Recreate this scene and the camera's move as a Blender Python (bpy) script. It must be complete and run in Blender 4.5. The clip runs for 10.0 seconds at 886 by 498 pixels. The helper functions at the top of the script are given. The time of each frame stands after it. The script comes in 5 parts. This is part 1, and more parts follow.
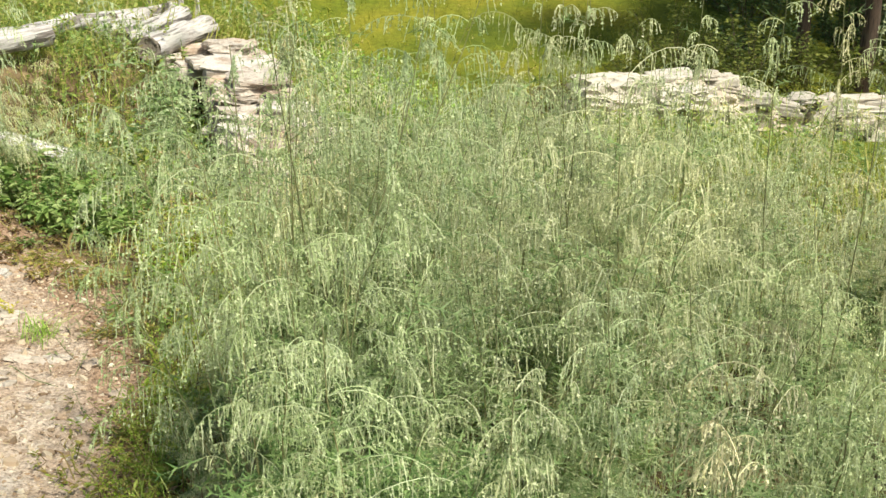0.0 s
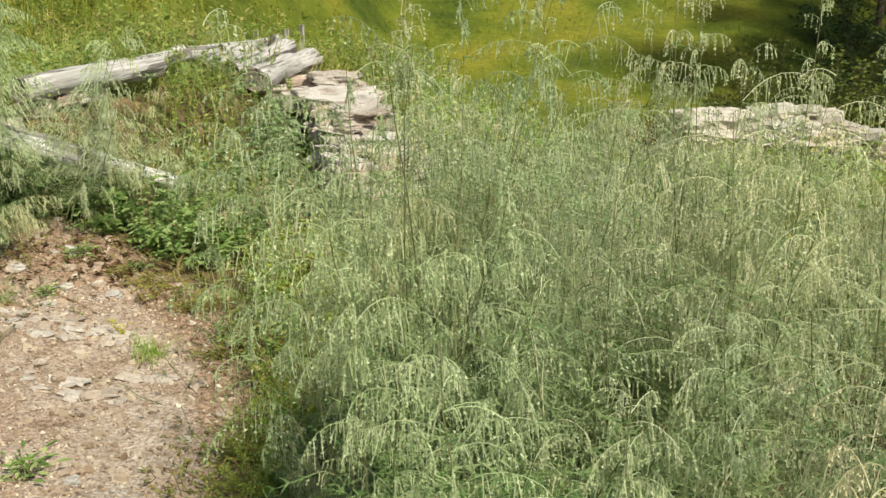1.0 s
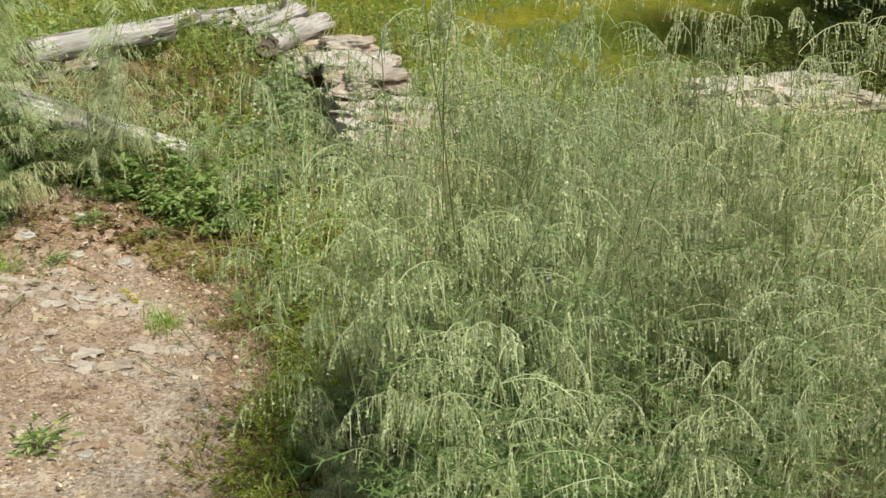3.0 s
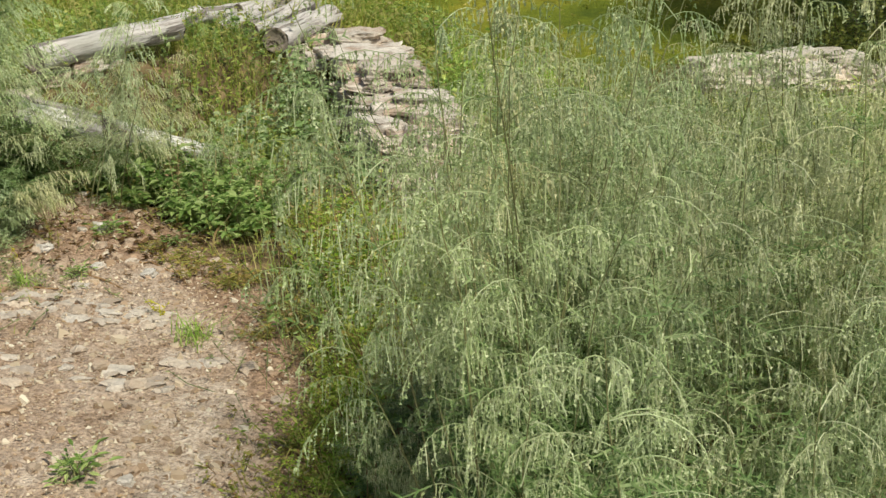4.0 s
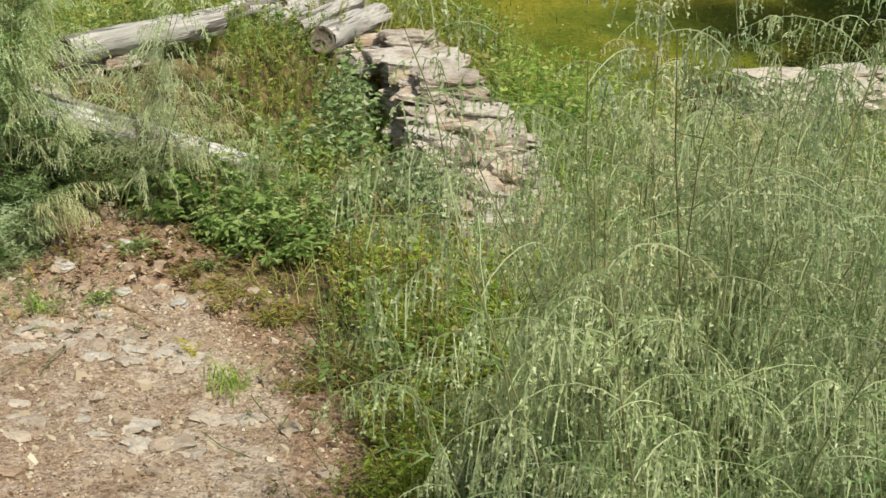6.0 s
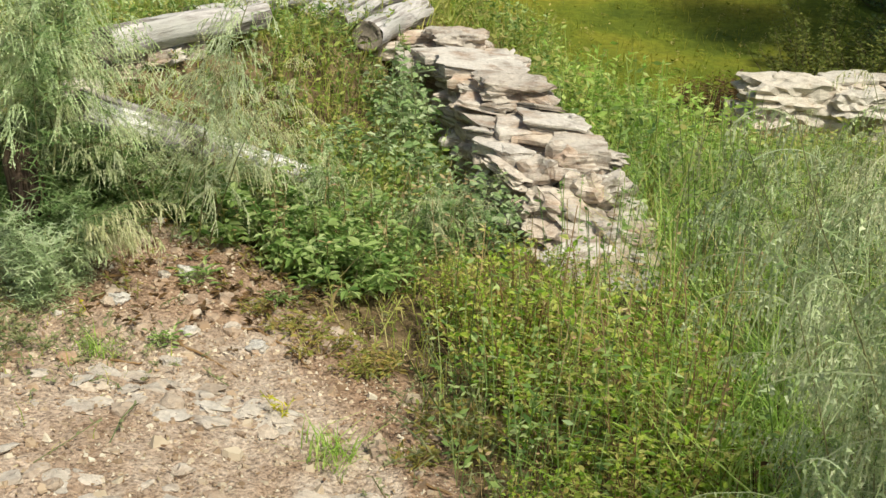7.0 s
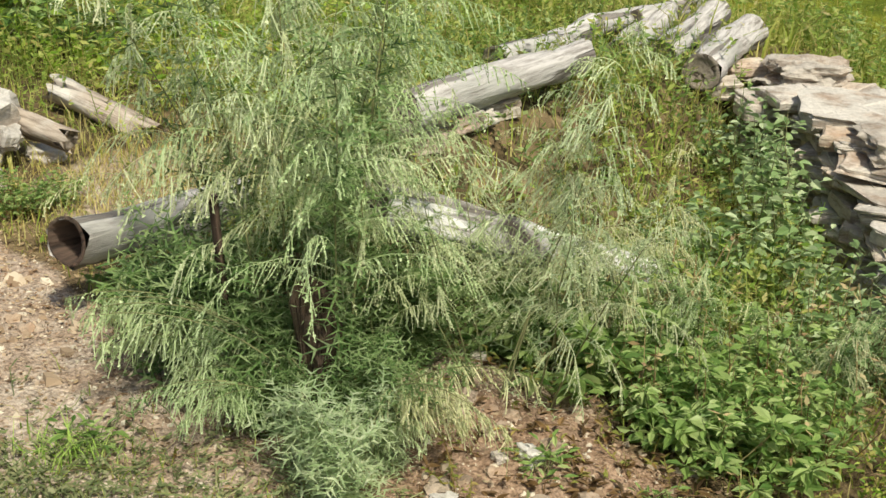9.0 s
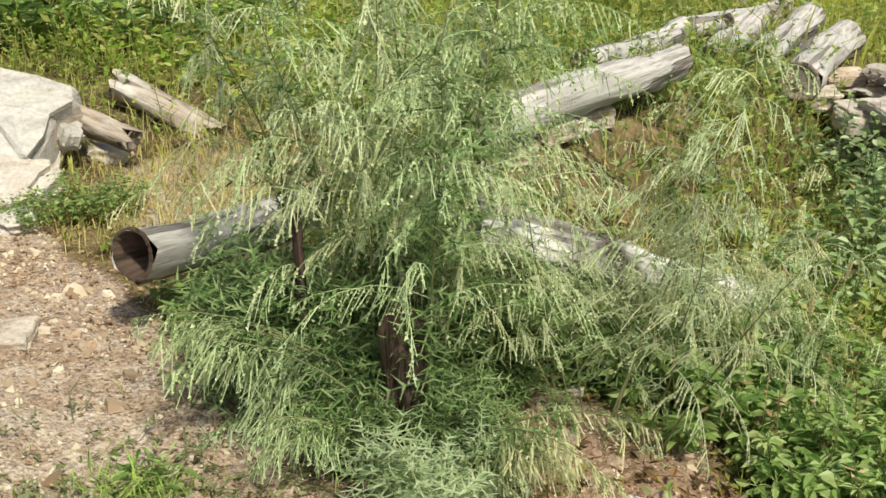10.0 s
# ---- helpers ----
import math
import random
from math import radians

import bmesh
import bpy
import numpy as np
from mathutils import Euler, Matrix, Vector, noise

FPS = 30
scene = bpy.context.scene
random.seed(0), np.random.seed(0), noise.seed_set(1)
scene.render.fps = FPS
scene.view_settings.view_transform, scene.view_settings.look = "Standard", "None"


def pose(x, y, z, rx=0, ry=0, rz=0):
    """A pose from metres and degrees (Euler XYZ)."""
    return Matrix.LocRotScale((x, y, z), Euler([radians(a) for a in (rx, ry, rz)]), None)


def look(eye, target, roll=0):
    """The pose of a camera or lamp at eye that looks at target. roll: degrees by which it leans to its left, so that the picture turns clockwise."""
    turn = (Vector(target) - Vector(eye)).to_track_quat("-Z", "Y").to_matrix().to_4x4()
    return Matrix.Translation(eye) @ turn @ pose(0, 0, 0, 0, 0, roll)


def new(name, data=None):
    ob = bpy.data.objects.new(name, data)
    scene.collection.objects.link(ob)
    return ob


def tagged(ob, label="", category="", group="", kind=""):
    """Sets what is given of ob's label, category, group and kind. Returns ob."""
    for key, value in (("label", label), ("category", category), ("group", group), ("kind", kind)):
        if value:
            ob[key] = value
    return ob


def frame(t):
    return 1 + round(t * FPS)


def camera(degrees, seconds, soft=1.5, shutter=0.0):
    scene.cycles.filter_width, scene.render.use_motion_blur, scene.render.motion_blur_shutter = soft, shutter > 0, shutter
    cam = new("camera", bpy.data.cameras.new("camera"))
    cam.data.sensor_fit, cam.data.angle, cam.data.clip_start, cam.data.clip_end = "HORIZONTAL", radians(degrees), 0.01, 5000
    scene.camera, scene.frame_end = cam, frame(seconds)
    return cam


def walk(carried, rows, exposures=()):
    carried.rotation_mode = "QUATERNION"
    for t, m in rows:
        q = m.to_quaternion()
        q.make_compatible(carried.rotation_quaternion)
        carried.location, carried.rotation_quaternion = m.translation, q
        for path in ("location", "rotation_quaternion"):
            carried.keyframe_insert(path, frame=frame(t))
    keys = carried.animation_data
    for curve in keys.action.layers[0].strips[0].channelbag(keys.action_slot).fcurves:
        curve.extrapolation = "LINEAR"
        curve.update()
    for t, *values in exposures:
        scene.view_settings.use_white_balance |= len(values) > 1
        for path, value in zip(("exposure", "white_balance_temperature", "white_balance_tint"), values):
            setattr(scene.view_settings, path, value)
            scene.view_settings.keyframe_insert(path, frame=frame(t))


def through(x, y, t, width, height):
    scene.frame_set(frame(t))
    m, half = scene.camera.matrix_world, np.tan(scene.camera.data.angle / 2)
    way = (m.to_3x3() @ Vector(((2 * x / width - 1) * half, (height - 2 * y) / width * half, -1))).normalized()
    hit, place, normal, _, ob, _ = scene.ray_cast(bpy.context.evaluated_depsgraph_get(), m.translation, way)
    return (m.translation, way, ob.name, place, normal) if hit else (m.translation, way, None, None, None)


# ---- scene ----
cam = camera(42.0, 10.0, soft=1.5)
# seconds, eye, heading (to the left), pitch, lean
PATH = [
    (0, (0.214, -0.520, 1.604), -5.39, -18.05, 0.33),
    (0.2, (0.213, -0.524, 1.617), -2.72, -17.37, -0.20),
    (0.5, (0.203, -0.527, 1.606), -1.96, -16.93, -0.09),
    (1, (0.179, -0.527, 1.580), -0.54, -16.32, -0.26),
    (1.5, (0.164, -0.522, 1.552), -0.13, -16.30, -0.44),
    (2, (0.170, -0.503, 1.530), -0.11, -16.71, -0.59),
    (2.2, (0.174, -0.472, 1.517), -0.22, -16.80, -0.25),
    (3.3, (0.089, -0.364, 1.521), -0.21, -18.27, -0.67),
    (3.5, (0.073, -0.344, 1.541), -0.04, -18.54, -1.69),
    (4, (0.004, -0.254, 1.532), -0.19, -18.44, -2.33),
    (4.5, (-0.021, -0.160, 1.534), -0.53, -19.00, -1.90),
    (5, (0.000, -0.000, 1.544), 0.00, -18.62, -0.99),
    (5.5, (0.001, 0.102, 1.531), 0.80, -18.36, -0.46),
    (5.7, (-0.038, 0.153, 1.534), 0.93, -18.49, -0.28),
    (6.8, (-0.551, 0.641, 1.516), -0.97, -19.05, 2.44),
    (7, (-0.620, 0.770, 1.506), -1.28, -19.26, 2.59),
    (7.5, (-0.762, 1.080, 1.521), 1.26, -21.79, 2.79),
    (7.8, (-0.908, 1.287, 1.558), 3.82, -22.06, 0.58),
    (8, (-0.979, 1.420, 1.576), 4.19, -21.66, 0.11),
    (8.4, (-1.050, 1.635, 1.553), 6.28, -21.31, -0.04),
    (8.5, (-1.062, 1.672, 1.552), 6.95, -21.21, -0.25),
    (8.6, (-1.075, 1.710, 1.551), 8.52, -20.86, -0.50),
    (9, (-1.117, 1.883, 1.559), 10.45, -20.55, -0.19),
    (9.5, (-1.197, 2.024, 1.524), 12.06, -20.41, 0.16),
    (10, (-1.290, 2.113, 1.525), 12.73, -20.67, 0.50),
]


def eye_pose(eye, heading, pitch, lean):
    return pose(*eye, 90 + pitch, 0, heading) @ pose(0, 0, 0, 0, 0, lean)


walk(cam, [(t, eye_pose(e, h, p, l)) for t, e, h, p, l in PATH],
     exposures=[(t, e, 7000, 3) for t, e in ((0, 0.71), (0.8, 0.42), (2, 0.20), (5.5, 0.11), (6.5, 0.20), (7.5, 0.41), (8, 0.39), (8.5, 0.30), (10, 0.33))])

# ---- light: bright hazy day ----
SUN_EL, SUN_AZ = 54.0, 142.0          # azimuth clockwise from +y
world = bpy.data.worlds.new("sky")
scene.world = world
world.use_nodes = True
wn = world.node_tree
sky = wn.nodes.new("ShaderNodeTexSky")
sky.sky_type, sky.sun_disc = "NISHITA", False
sky.sun_elevation, sky.sun_rotation = radians(SUN_EL), radians(SUN_AZ)
sky.dust_density, sky.air_density = 3.0, 1.0
background = wn.nodes["Background"]
background.inputs["Strength"].default_value = 0.088
wn.links.new(sky.outputs[0], background.inputs["Color"])
sun_data = bpy.data.lights.new("sun", "SUN")
sun_data.energy, sun_data.angle, sun_data.color = 3.7, radians(5), (1.0, 0.96, 0.89)
sun = new("sun", sun_data)
to_sun = Vector((math.sin(radians(SUN_AZ)) * math.cos(radians(SUN_EL)), math.cos(radians(SUN_AZ)) * math.cos(radians(SUN_EL)), math.sin(radians(SUN_EL))))
sun.matrix_world = look(to_sun * 30, (0, 0, 0))


# ---- materials ----
def nodes_of(name):
    m = bpy.data.materials.new(name)
    m.use_nodes = True
    n, l = m.node_tree.nodes, m.node_tree.links
    return m, n, l, n["Principled BSDF"]


def noise_node(n, l, scale, detail=4.0, vector=None, rough=0.55):
    t = n.new("ShaderNodeTexNoise")
    t.inputs["Scale"].default_value, t.inputs["Detail"].default_value, t.inputs["Roughness"].default_value = scale, detail, rough
    if vector is not None:
        l.new(vector, t.inputs["Vector"])
    return t.outputs["Fac"]


def ramp_node(n, l, fac, *stops):
    r = n.new("ShaderNodeValToRGB")
    while len(r.color_ramp.elements) < len(stops):
        r.color_ramp.elements.new(0.5)
    for e, (at, c) in zip(r.color_ramp.elements, stops):
        e.position, e.color = at, (*c, 1)
    l.new(fac, r.inputs["Fac"])
    return r.outputs["Color"]


def mixed(n, l, fac, a, b, blend="MIX"):
    m = n.new("ShaderNodeMix")
    m.data_type, m.blend_type = "RGBA", blend
    for socket, value in ((m.inputs[0], fac), (m.inputs[6], a), (m.inputs[7], b)):
        if isinstance(value, (int, float)):
            socket.default_value = value
        elif isinstance(value, tuple):
            socket.default_value = (*value, 1)
        else:
            l.new(value, socket)
    return m.outputs[2]


def bumped(n, l, bsdf, height, strength, distance):
    b = n.new("ShaderNodeBump")
    b.inputs["Strength"].default_value, b.inputs["Distance"].default_value = strength, distance
    l.new(height, b.inputs["Height"])
    l.new(b.outputs[0], bsdf.inputs["Normal"])


def leaf_material(name, *colours, through=0.35, rough=0.6, patch=1.7):
    m, n, l, p = nodes_of(name)
    g = n.new("ShaderNodeNewGeometry")
    stops = [(i / max(1, len(colours) - 1), c) for i, c in enumerate(colours)]
    each = ramp_node(n, l, g.outputs["Random Per Island"], *stops)
    big = noise_node(n, l, patch, 2.0, g.outputs["Position"])
    shade = ramp_node(n, l, big, (0.3, (0.78, 0.80, 0.74)), (0.7, (1.18, 1.14, 1.02)))
    colour = mixed(n, l, 1.0, each, shade, "MULTIPLY")
    l.new(colour, p.inputs["Base Color"])
    p.inputs["Roughness"].default_value = rough
    p.inputs["Specular IOR Level"].default_value = 0.3
    t = n.new("ShaderNodeBsdfTranslucent")
    l.new(colour, t.inputs["Color"])
    s = n.new("ShaderNodeMixShader")
    s.inputs[0].default_value = through
    l.new(p.outputs[0], s.inputs[1])
    l.new(t.outputs[0], s.inputs[2])
    l.new(s.outputs[0], n["Material Output"].inputs["Surface"])
    return m


def stone_material(name, pale, dull, rust, layered=9.0, rust_amount=0.5):
    m, n, l, p = nodes_of(name)
    co = n.new("ShaderNodeNewGeometry")
    info = n.new("ShaderNodeObjectInfo")
    shift = n.new("ShaderNodeVectorMath")
    shift.operation = "MULTIPLY_ADD"
    l.new(info.outputs["Random"], shift.inputs[0])
    shift.inputs[1].default_value = (17, 31, 7)
    l.new(co.outputs["Position"], shift.inputs[2])
    flat = n.new("ShaderNodeMapping")
    flat.inputs["Scale"].default_value = (1, 1, layered)
    l.new(shift.outputs[0], flat.inputs["Vector"])
    bands = noise_node(n, l, 7.0, 6.0, flat.outputs[0], 0.65)
    grain = noise_node(n, l, 60.0, 5.0, shift.outputs[0], 0.7)
    stain = noise_node(n, l, 5.0, 4.0, shift.outputs[0])
    base = ramp_node(n, l, bands, (0.35, dull), (0.5, pale), (0.75, tuple(min(0.85, c * 1.15) for c in pale)))
    spread = ramp_node(n, l, stain, (0.62 - 0.2 * rust_amount, (0, 0, 0)), (0.78, (1, 1, 1)))
    colour = mixed(n, l, spread, base, rust)
    per = ramp_node(n, l, info.outputs["Random"], (0, (0.78, 0.75, 0.72)), (0.45, (1, 1, 1)), (1, (1.0, 0.90, 0.80)))
    colour = mixed(n, l, 1.0, colour, per, "MULTIPLY")
    fine = ramp_node(n, l, grain, (0.3, (0.72, 0.71, 0.7)), (0.6, (1.05, 1.05, 1.05)))
    colour = mixed(n, l, 1.0, colour, fine, "MULTIPLY")
    l.new(colour, p.inputs["Base Color"])
    p.inputs["Roughness"].default_value = 0.85
    h = mixed(n, l, 0.4, bands, grain)
    bumped(n, l, p, h, 1.0, 0.02)
    return m


def wood_material(name, pale, dark, lichen):
    m, n, l, p = nodes_of(name)
    co = n.new("ShaderNodeTexCoord")
    long = n.new("ShaderNodeMapping")
    long.inputs["Scale"].default_value = (1, 1, 0.06)
    l.new(co.outputs["Object"], long.inputs["Vector"])
    fibre = noise_node(n, l, 55.0, 6.0, long.outputs[0], 0.7)
    blotch = noise_node(n, l, 6.0, 4.0, co.outputs["Object"])
    base = ramp_node(n, l, fibre, (0.36, dark), (0.54, pale), (0.8, tuple(min(0.8, c * 1.2) for c in pale)))
    colour = mixed(n, l, ramp_node(n, l, blotch, (0.5, (0, 0, 0)), (0.7, (1, 1, 1))), base, lichen)
    l.new(colour, p.inputs["Base Color"])
    p.inputs["Roughness"].default_value = 0.9
    crack = ramp_node(n, l, noise_node(n, l, 16.0, 3.0, long.outputs[0], 0.5), (0.40, (0, 0, 0)), (0.44, (1, 1, 1)))
    l.new(mixed(n, l, 1.0, colour, ramp_node(n, l, crack, (0.0, (0.45, 0.42, 0.40)), (1.0, (1, 1, 1))), "MULTIPLY"), p.inputs["Base Color"])
    bumped(n, l, p, mixed(n, l, 0.5, fibre, crack), 0.9, 0.016)
    return m


def ground_material():
    m, n, l, p = nodes_of("earth_and_turf")
    co = n.new("ShaderNodeTexCoord")
    at = n.new("ShaderNodeAttribute")
    at.attribute_name = "bare"
    pos = co.outputs["Object"]
    n1, n2, n3 = noise_node(n, l, 0.9, 5.0, pos), noise_node(n, l, 7.0, 6.0, pos, 0.65), noise_node(n, l, 70.0, 4.0, pos, 0.7)
    sand = ramp_node(n, l, n2, (0.28, (0.29, 0.205, 0.142)), (0.46, (0.44, 0.355, 0.28)), (0.66, (0.57, 0.50, 0.425)))
    red = ramp_node(n, l, n3, (0.3, (0.20, 0.12, 0.075)), (0.7, (0.38, 0.255, 0.17)))
    worn = ramp_node(n, l, n1, (0.45, (0, 0, 0)), (0.62, (1, 1, 1)))
    clay = n.new("ShaderNodeAttribute")
    clay.attribute_name = "clay"
    ragged = ramp_node(n, l, mixed(n, l, 0.5, clay.outputs["Fac"], n2), (0.42, (0, 0, 0)), (0.62, (0.85, 0.85, 0.85)))
    dirt = mixed(n, l, mixed(n, l, 1.0, mixed(n, l, 0.5, (0, 0, 0), worn), ragged, "LIGHTEN"), sand, red)
    speck = ramp_node(n, l, n3, (0.33, (0.58, 0.54, 0.50)), (0.5, (1, 1, 1)), (0.72, (1.18, 1.17, 1.15)))
    dirt = mixed(n, l, 1.0, dirt, speck, "MULTIPLY")
    clod = noise_node(n, l, 24.0, 5.0, pos, 0.7)
    dirt = mixed(n, l, 1.0, dirt, ramp_node(n, l, clod, (0.32, (0.72, 0.68, 0.64)), (0.48, (1, 1, 1)), (0.70, (1.12, 1.12, 1.12))), "MULTIPLY")
    cells = n.new("ShaderNodeTexVoronoi")
    cells.inputs["Scale"].default_value = 100.0
    warp = n.new("ShaderNodeTexNoise")
    warp.inputs["Scale"].default_value = 30.0
    l.new(pos, warp.inputs["Vector"])
    bent = n.new("ShaderNodeVectorMath")
    bent.operation = "MULTIPLY_ADD"
    l.new(warp.outputs["Color"], bent.inputs[0])
    bent.inputs[1].default_value = (0.012, 0.012, 0.012)
    l.new(pos, bent.inputs[2])
    l.new(bent.outputs[0], cells.inputs["Vector"])
    grey = n.new("ShaderNodeRGBToBW")
    l.new(cells.outputs["Color"], grey.inputs[0])
    dirt = mixed(n, l, 1.0, dirt, ramp_node(n, l, grey.outputs[0], (0.2, (0.84, 0.82, 0.80)), (0.5, (1, 1, 1)), (0.8, (1.12, 1.12, 1.12))), "MULTIPLY")
    domed = ramp_node(n, l, cells.outputs["Distance"], (0.0, (1, 1, 1)), (0.62, (0, 0, 0)))
    n4 = noise_node(n, l, 0.35, 4.0, pos)
    turf = ramp_node(n, l, n4, (0.34, (0.06, 0.09, 0.012)), (0.49, (0.145, 0.175, 0.02)), (0.64, (0.24, 0.23, 0.03)))
    near = n.new("ShaderNodeAttribute")
    near.attribute_name = "littered"
    humus = ramp_node(n, l, n2, (0.3, (0.06, 0.043, 0.025)), (0.5, (0.17, 0.12, 0.07)), (0.7, (0.29, 0.215, 0.125)))
    turf = mixed(n, l, near.outputs["Fac"], turf, humus)
    turf = mixed(n, l, 1.0, turf, ramp_node(n, l, n2, (0.3, (0.55, 0.58, 0.5)), (0.7, (1.15, 1.15, 1.1))), "MULTIPLY")
    litter = noise_node(n, l, 2.2, 5.0, pos)
    edge = n.new("ShaderNodeMath")
    edge.operation = "MULTIPLY_ADD"
    l.new(litter, edge.inputs[0])
    edge.inputs[1].default_value = 0.5
    l.new(at.outputs["Fac"], edge.inputs[2])
    mask = ramp_node(n, l, edge.outputs[0], (0.62, (0, 0, 0)), (0.85, (1, 1, 1)))
    l.new(mixed(n, l, mask, turf, dirt), p.inputs["Base Color"])
    p.inputs["Roughness"].default_value = 0.95
    p.inputs["Specular IOR Level"].default_value = 0.15
    bumped(n, l, p, mixed(n, l, 0.22, mixed(n, l, 0.45, mixed(n, l, 0.5, n2, clod), n3), domed), 0.9, 0.024)
    return m


M_GROUND = ground_material()
M_STONE = stone_material("schist", (0.61, 0.565, 0.505), (0.31, 0.255, 0.205), (0.42, 0.28, 0.19), 8.0, 0.6)
M_WHITE = stone_material("white_quartz_stone", (0.64, 0.615, 0.575), (0.49, 0.46, 0.42), (0.54, 0.45, 0.37), 4.5, 0.25)
M_BEIGE = stone_material("bleached_wall_stone", (0.57, 0.53, 0.46), (0.43, 0.39, 0.325), (0.46, 0.36, 0.27), 4.5, 0.3)
M_PALE = stone_material("pale_bedrock", (0.55, 0.50, 0.44), (0.40, 0.34, 0.285), (0.44, 0.34, 0.25), 2.0, 0.5)
M_PEBBLE = stone_material("pebble", (0.46, 0.375, 0.295), (0.40, 0.30, 0.22), (0.42, 0.27, 0.17), 2.0, 0.5)
M_WOOD = wood_material("weathered_wood", (0.54, 0.51, 0.49), (0.22, 0.195, 0.175), (0.44, 0.43, 0.40))
M_BARK = wood_material("pale_peeling_bark", (0.76, 0.74, 0.70), (0.12, 0.10, 0.085), (0.10, 0.08, 0.065))
M_OLDWOOD = wood_material("brown_split_wood", (0.43, 0.36, 0.295), (0.14, 0.10, 0.07), (0.60, 0.56, 0.50))
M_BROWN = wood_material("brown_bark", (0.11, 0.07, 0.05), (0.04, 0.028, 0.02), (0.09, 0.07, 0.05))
M_STUMP = wood_material("rotten_brown_wood", (0.14, 0.09, 0.06), (0.045, 0.03, 0.022), (0.20, 0.14, 0.09))
M_CUT = wood_material("cut_end_wood", (0.34, 0.29, 0.24), (0.12, 0.09, 0.07), (0.25, 0.21, 0.17))
def flower_material(name, *colours):
    """Flower heads that differ a little in tint from plant to plant."""
    m = leaf_material(name, *colours, through=0.3)
    n, l = m.node_tree.nodes, m.node_tree.links
    info = n.new("ShaderNodeObjectInfo")
    tint = ramp_node(n, l, info.outputs["Random"], (0.0, (0.86, 0.97, 0.84)), (0.5, (0.98, 1, 0.98)), (0.85, (1.02, 0.98, 0.94)), (1.0, (1.05, 0.97, 0.90)))
    for node in [k for k in n if k.type in ("BSDF_PRINCIPLED", "BSDF_TRANSLUCENT")]:
        slot = node.inputs[0]
        l.new(mixed(n, l, 1.0, slot.links[0].from_socket, tint, "MULTIPLY"), slot)
    return m


M_BEAD = flower_material("wormwood_flowers", (0.315, 0.40, 0.20), (0.475, 0.55, 0.345), (0.66, 0.69, 0.52))
# tan flower heads, with the weaker shade of the rear plants in the colour
M_PALEBEAD = flower_material("tan_lightened_wormwood_flowers", (0.445, 0.475, 0.28), (0.635, 0.65, 0.445), (0.79, 0.775, 0.60))
M_SILVER = flower_material("silvery_wormwood_flowers", (0.44, 0.52, 0.30), (0.59, 0.66, 0.435), (0.75, 0.78, 0.59))
M_STEM = leaf_material("wormwood_stem", (0.13, 0.15, 0.07), (0.24, 0.24, 0.12), through=0.0)
M_FEATHER = leaf_material("wormwood_leaf", (0.12, 0.21, 0.075), (0.235, 0.33, 0.145), (0.40, 0.48, 0.27), through=0.36)
M_PALEFEATHER = leaf_material("young_wormwood_leaf", (0.33, 0.46, 0.25), (0.47, 0.58, 0.36), (0.62, 0.69, 0.50), through=0.45)
M_DARKFEATHER = leaf_material("dark_wormwood_leaf", (0.08, 0.16, 0.05), (0.16, 0.265, 0.095), (0.28, 0.39, 0.17), through=0.33)
M_CUTLEAF = leaf_material("broad_wormwood_leaf", (0.085, 0.17, 0.05), (0.19, 0.29, 0.11), (0.37, 0.46, 0.245), through=0.35)
M_LEAF = leaf_material("shrub_leaf", (0.10, 0.20, 0.05), (0.27, 0.40, 0.125), (0.48, 0.58, 0.27), through=0.4, rough=0.45)
M_LIME = leaf_material("yellow_green_leaf", (0.18, 0.30, 0.05), (0.31, 0.42, 0.09), (0.46, 0.51, 0.16), (0.50, 0.42, 0.18), through=0.45, rough=0.5)
M_BUSH = leaf_material("browning_bush_leaf", (0.14, 0.28, 0.03), (0.28, 0.44, 0.05), (0.44, 0.56, 0.10), (0.62, 0.65, 0.23), (0.40, 0.30, 0.10), through=0.5, rough=0.5)
M_FRESH = leaf_material("fresh_grass_blade", (0.24, 0.42, 0.07), (0.38, 0.56, 0.13), (0.56, 0.66, 0.26), through=0.45)
M_DARKLEAF = leaf_material("vine_leaf", (0.18, 0.30, 0.11), (0.34, 0.46, 0.22), (0.56, 0.64, 0.42), through=0.35, rough=0.45)
M_OCHRE = leaf_material("ochre_weed", (0.36, 0.29, 0.09), (0.29, 0.30, 0.08), (0.21, 0.26, 0.06), (0.33, 0.20, 0.09), through=0.3)
M_GRASS = leaf_material("grass_blade", (0.22, 0.31, 0.05), (0.34, 0.40, 0.08), (0.45, 0.46, 0.13), (0.56, 0.49, 0.23), through=0.4)
M_MEADOW = leaf_material("meadow_blade", (0.13, 0.18, 0.02), (0.24, 0.27, 0.035), (0.36, 0.32, 0.06), through=0.4, patch=0.5)
M_OLIVE = leaf_material("olive_bush_leaf", (0.07, 0.10, 0.02), (0.14, 0.175, 0.035), (0.23, 0.24, 0.06), through=0.3, patch=0.8)
M_CROWN = leaf_material("tree_leaf", (0.03, 0.06, 0.018), (0.06, 0.105, 0.035), (0.10, 0.15, 0.055), through=0.25)
M_STRAW = leaf_material("dry_straw", (0.50, 0.42, 0.24), (0.40, 0.30, 0.16), (0.26, 0.17, 0.10), through=0.1)
M_STRAWGRASS = leaf_material("dry_ochre_grass", (0.42, 0.34, 0.12), (0.52, 0.44, 0.18), (0.60, 0.52, 0.28), (0.34, 0.36, 0.10), through=0.3)
M_MAT = leaf_material("creeping_weed", (0.13, 0.175, 0.075), (0.23, 0.27, 0.13), (0.34, 0.33, 0.19), through=0.3)
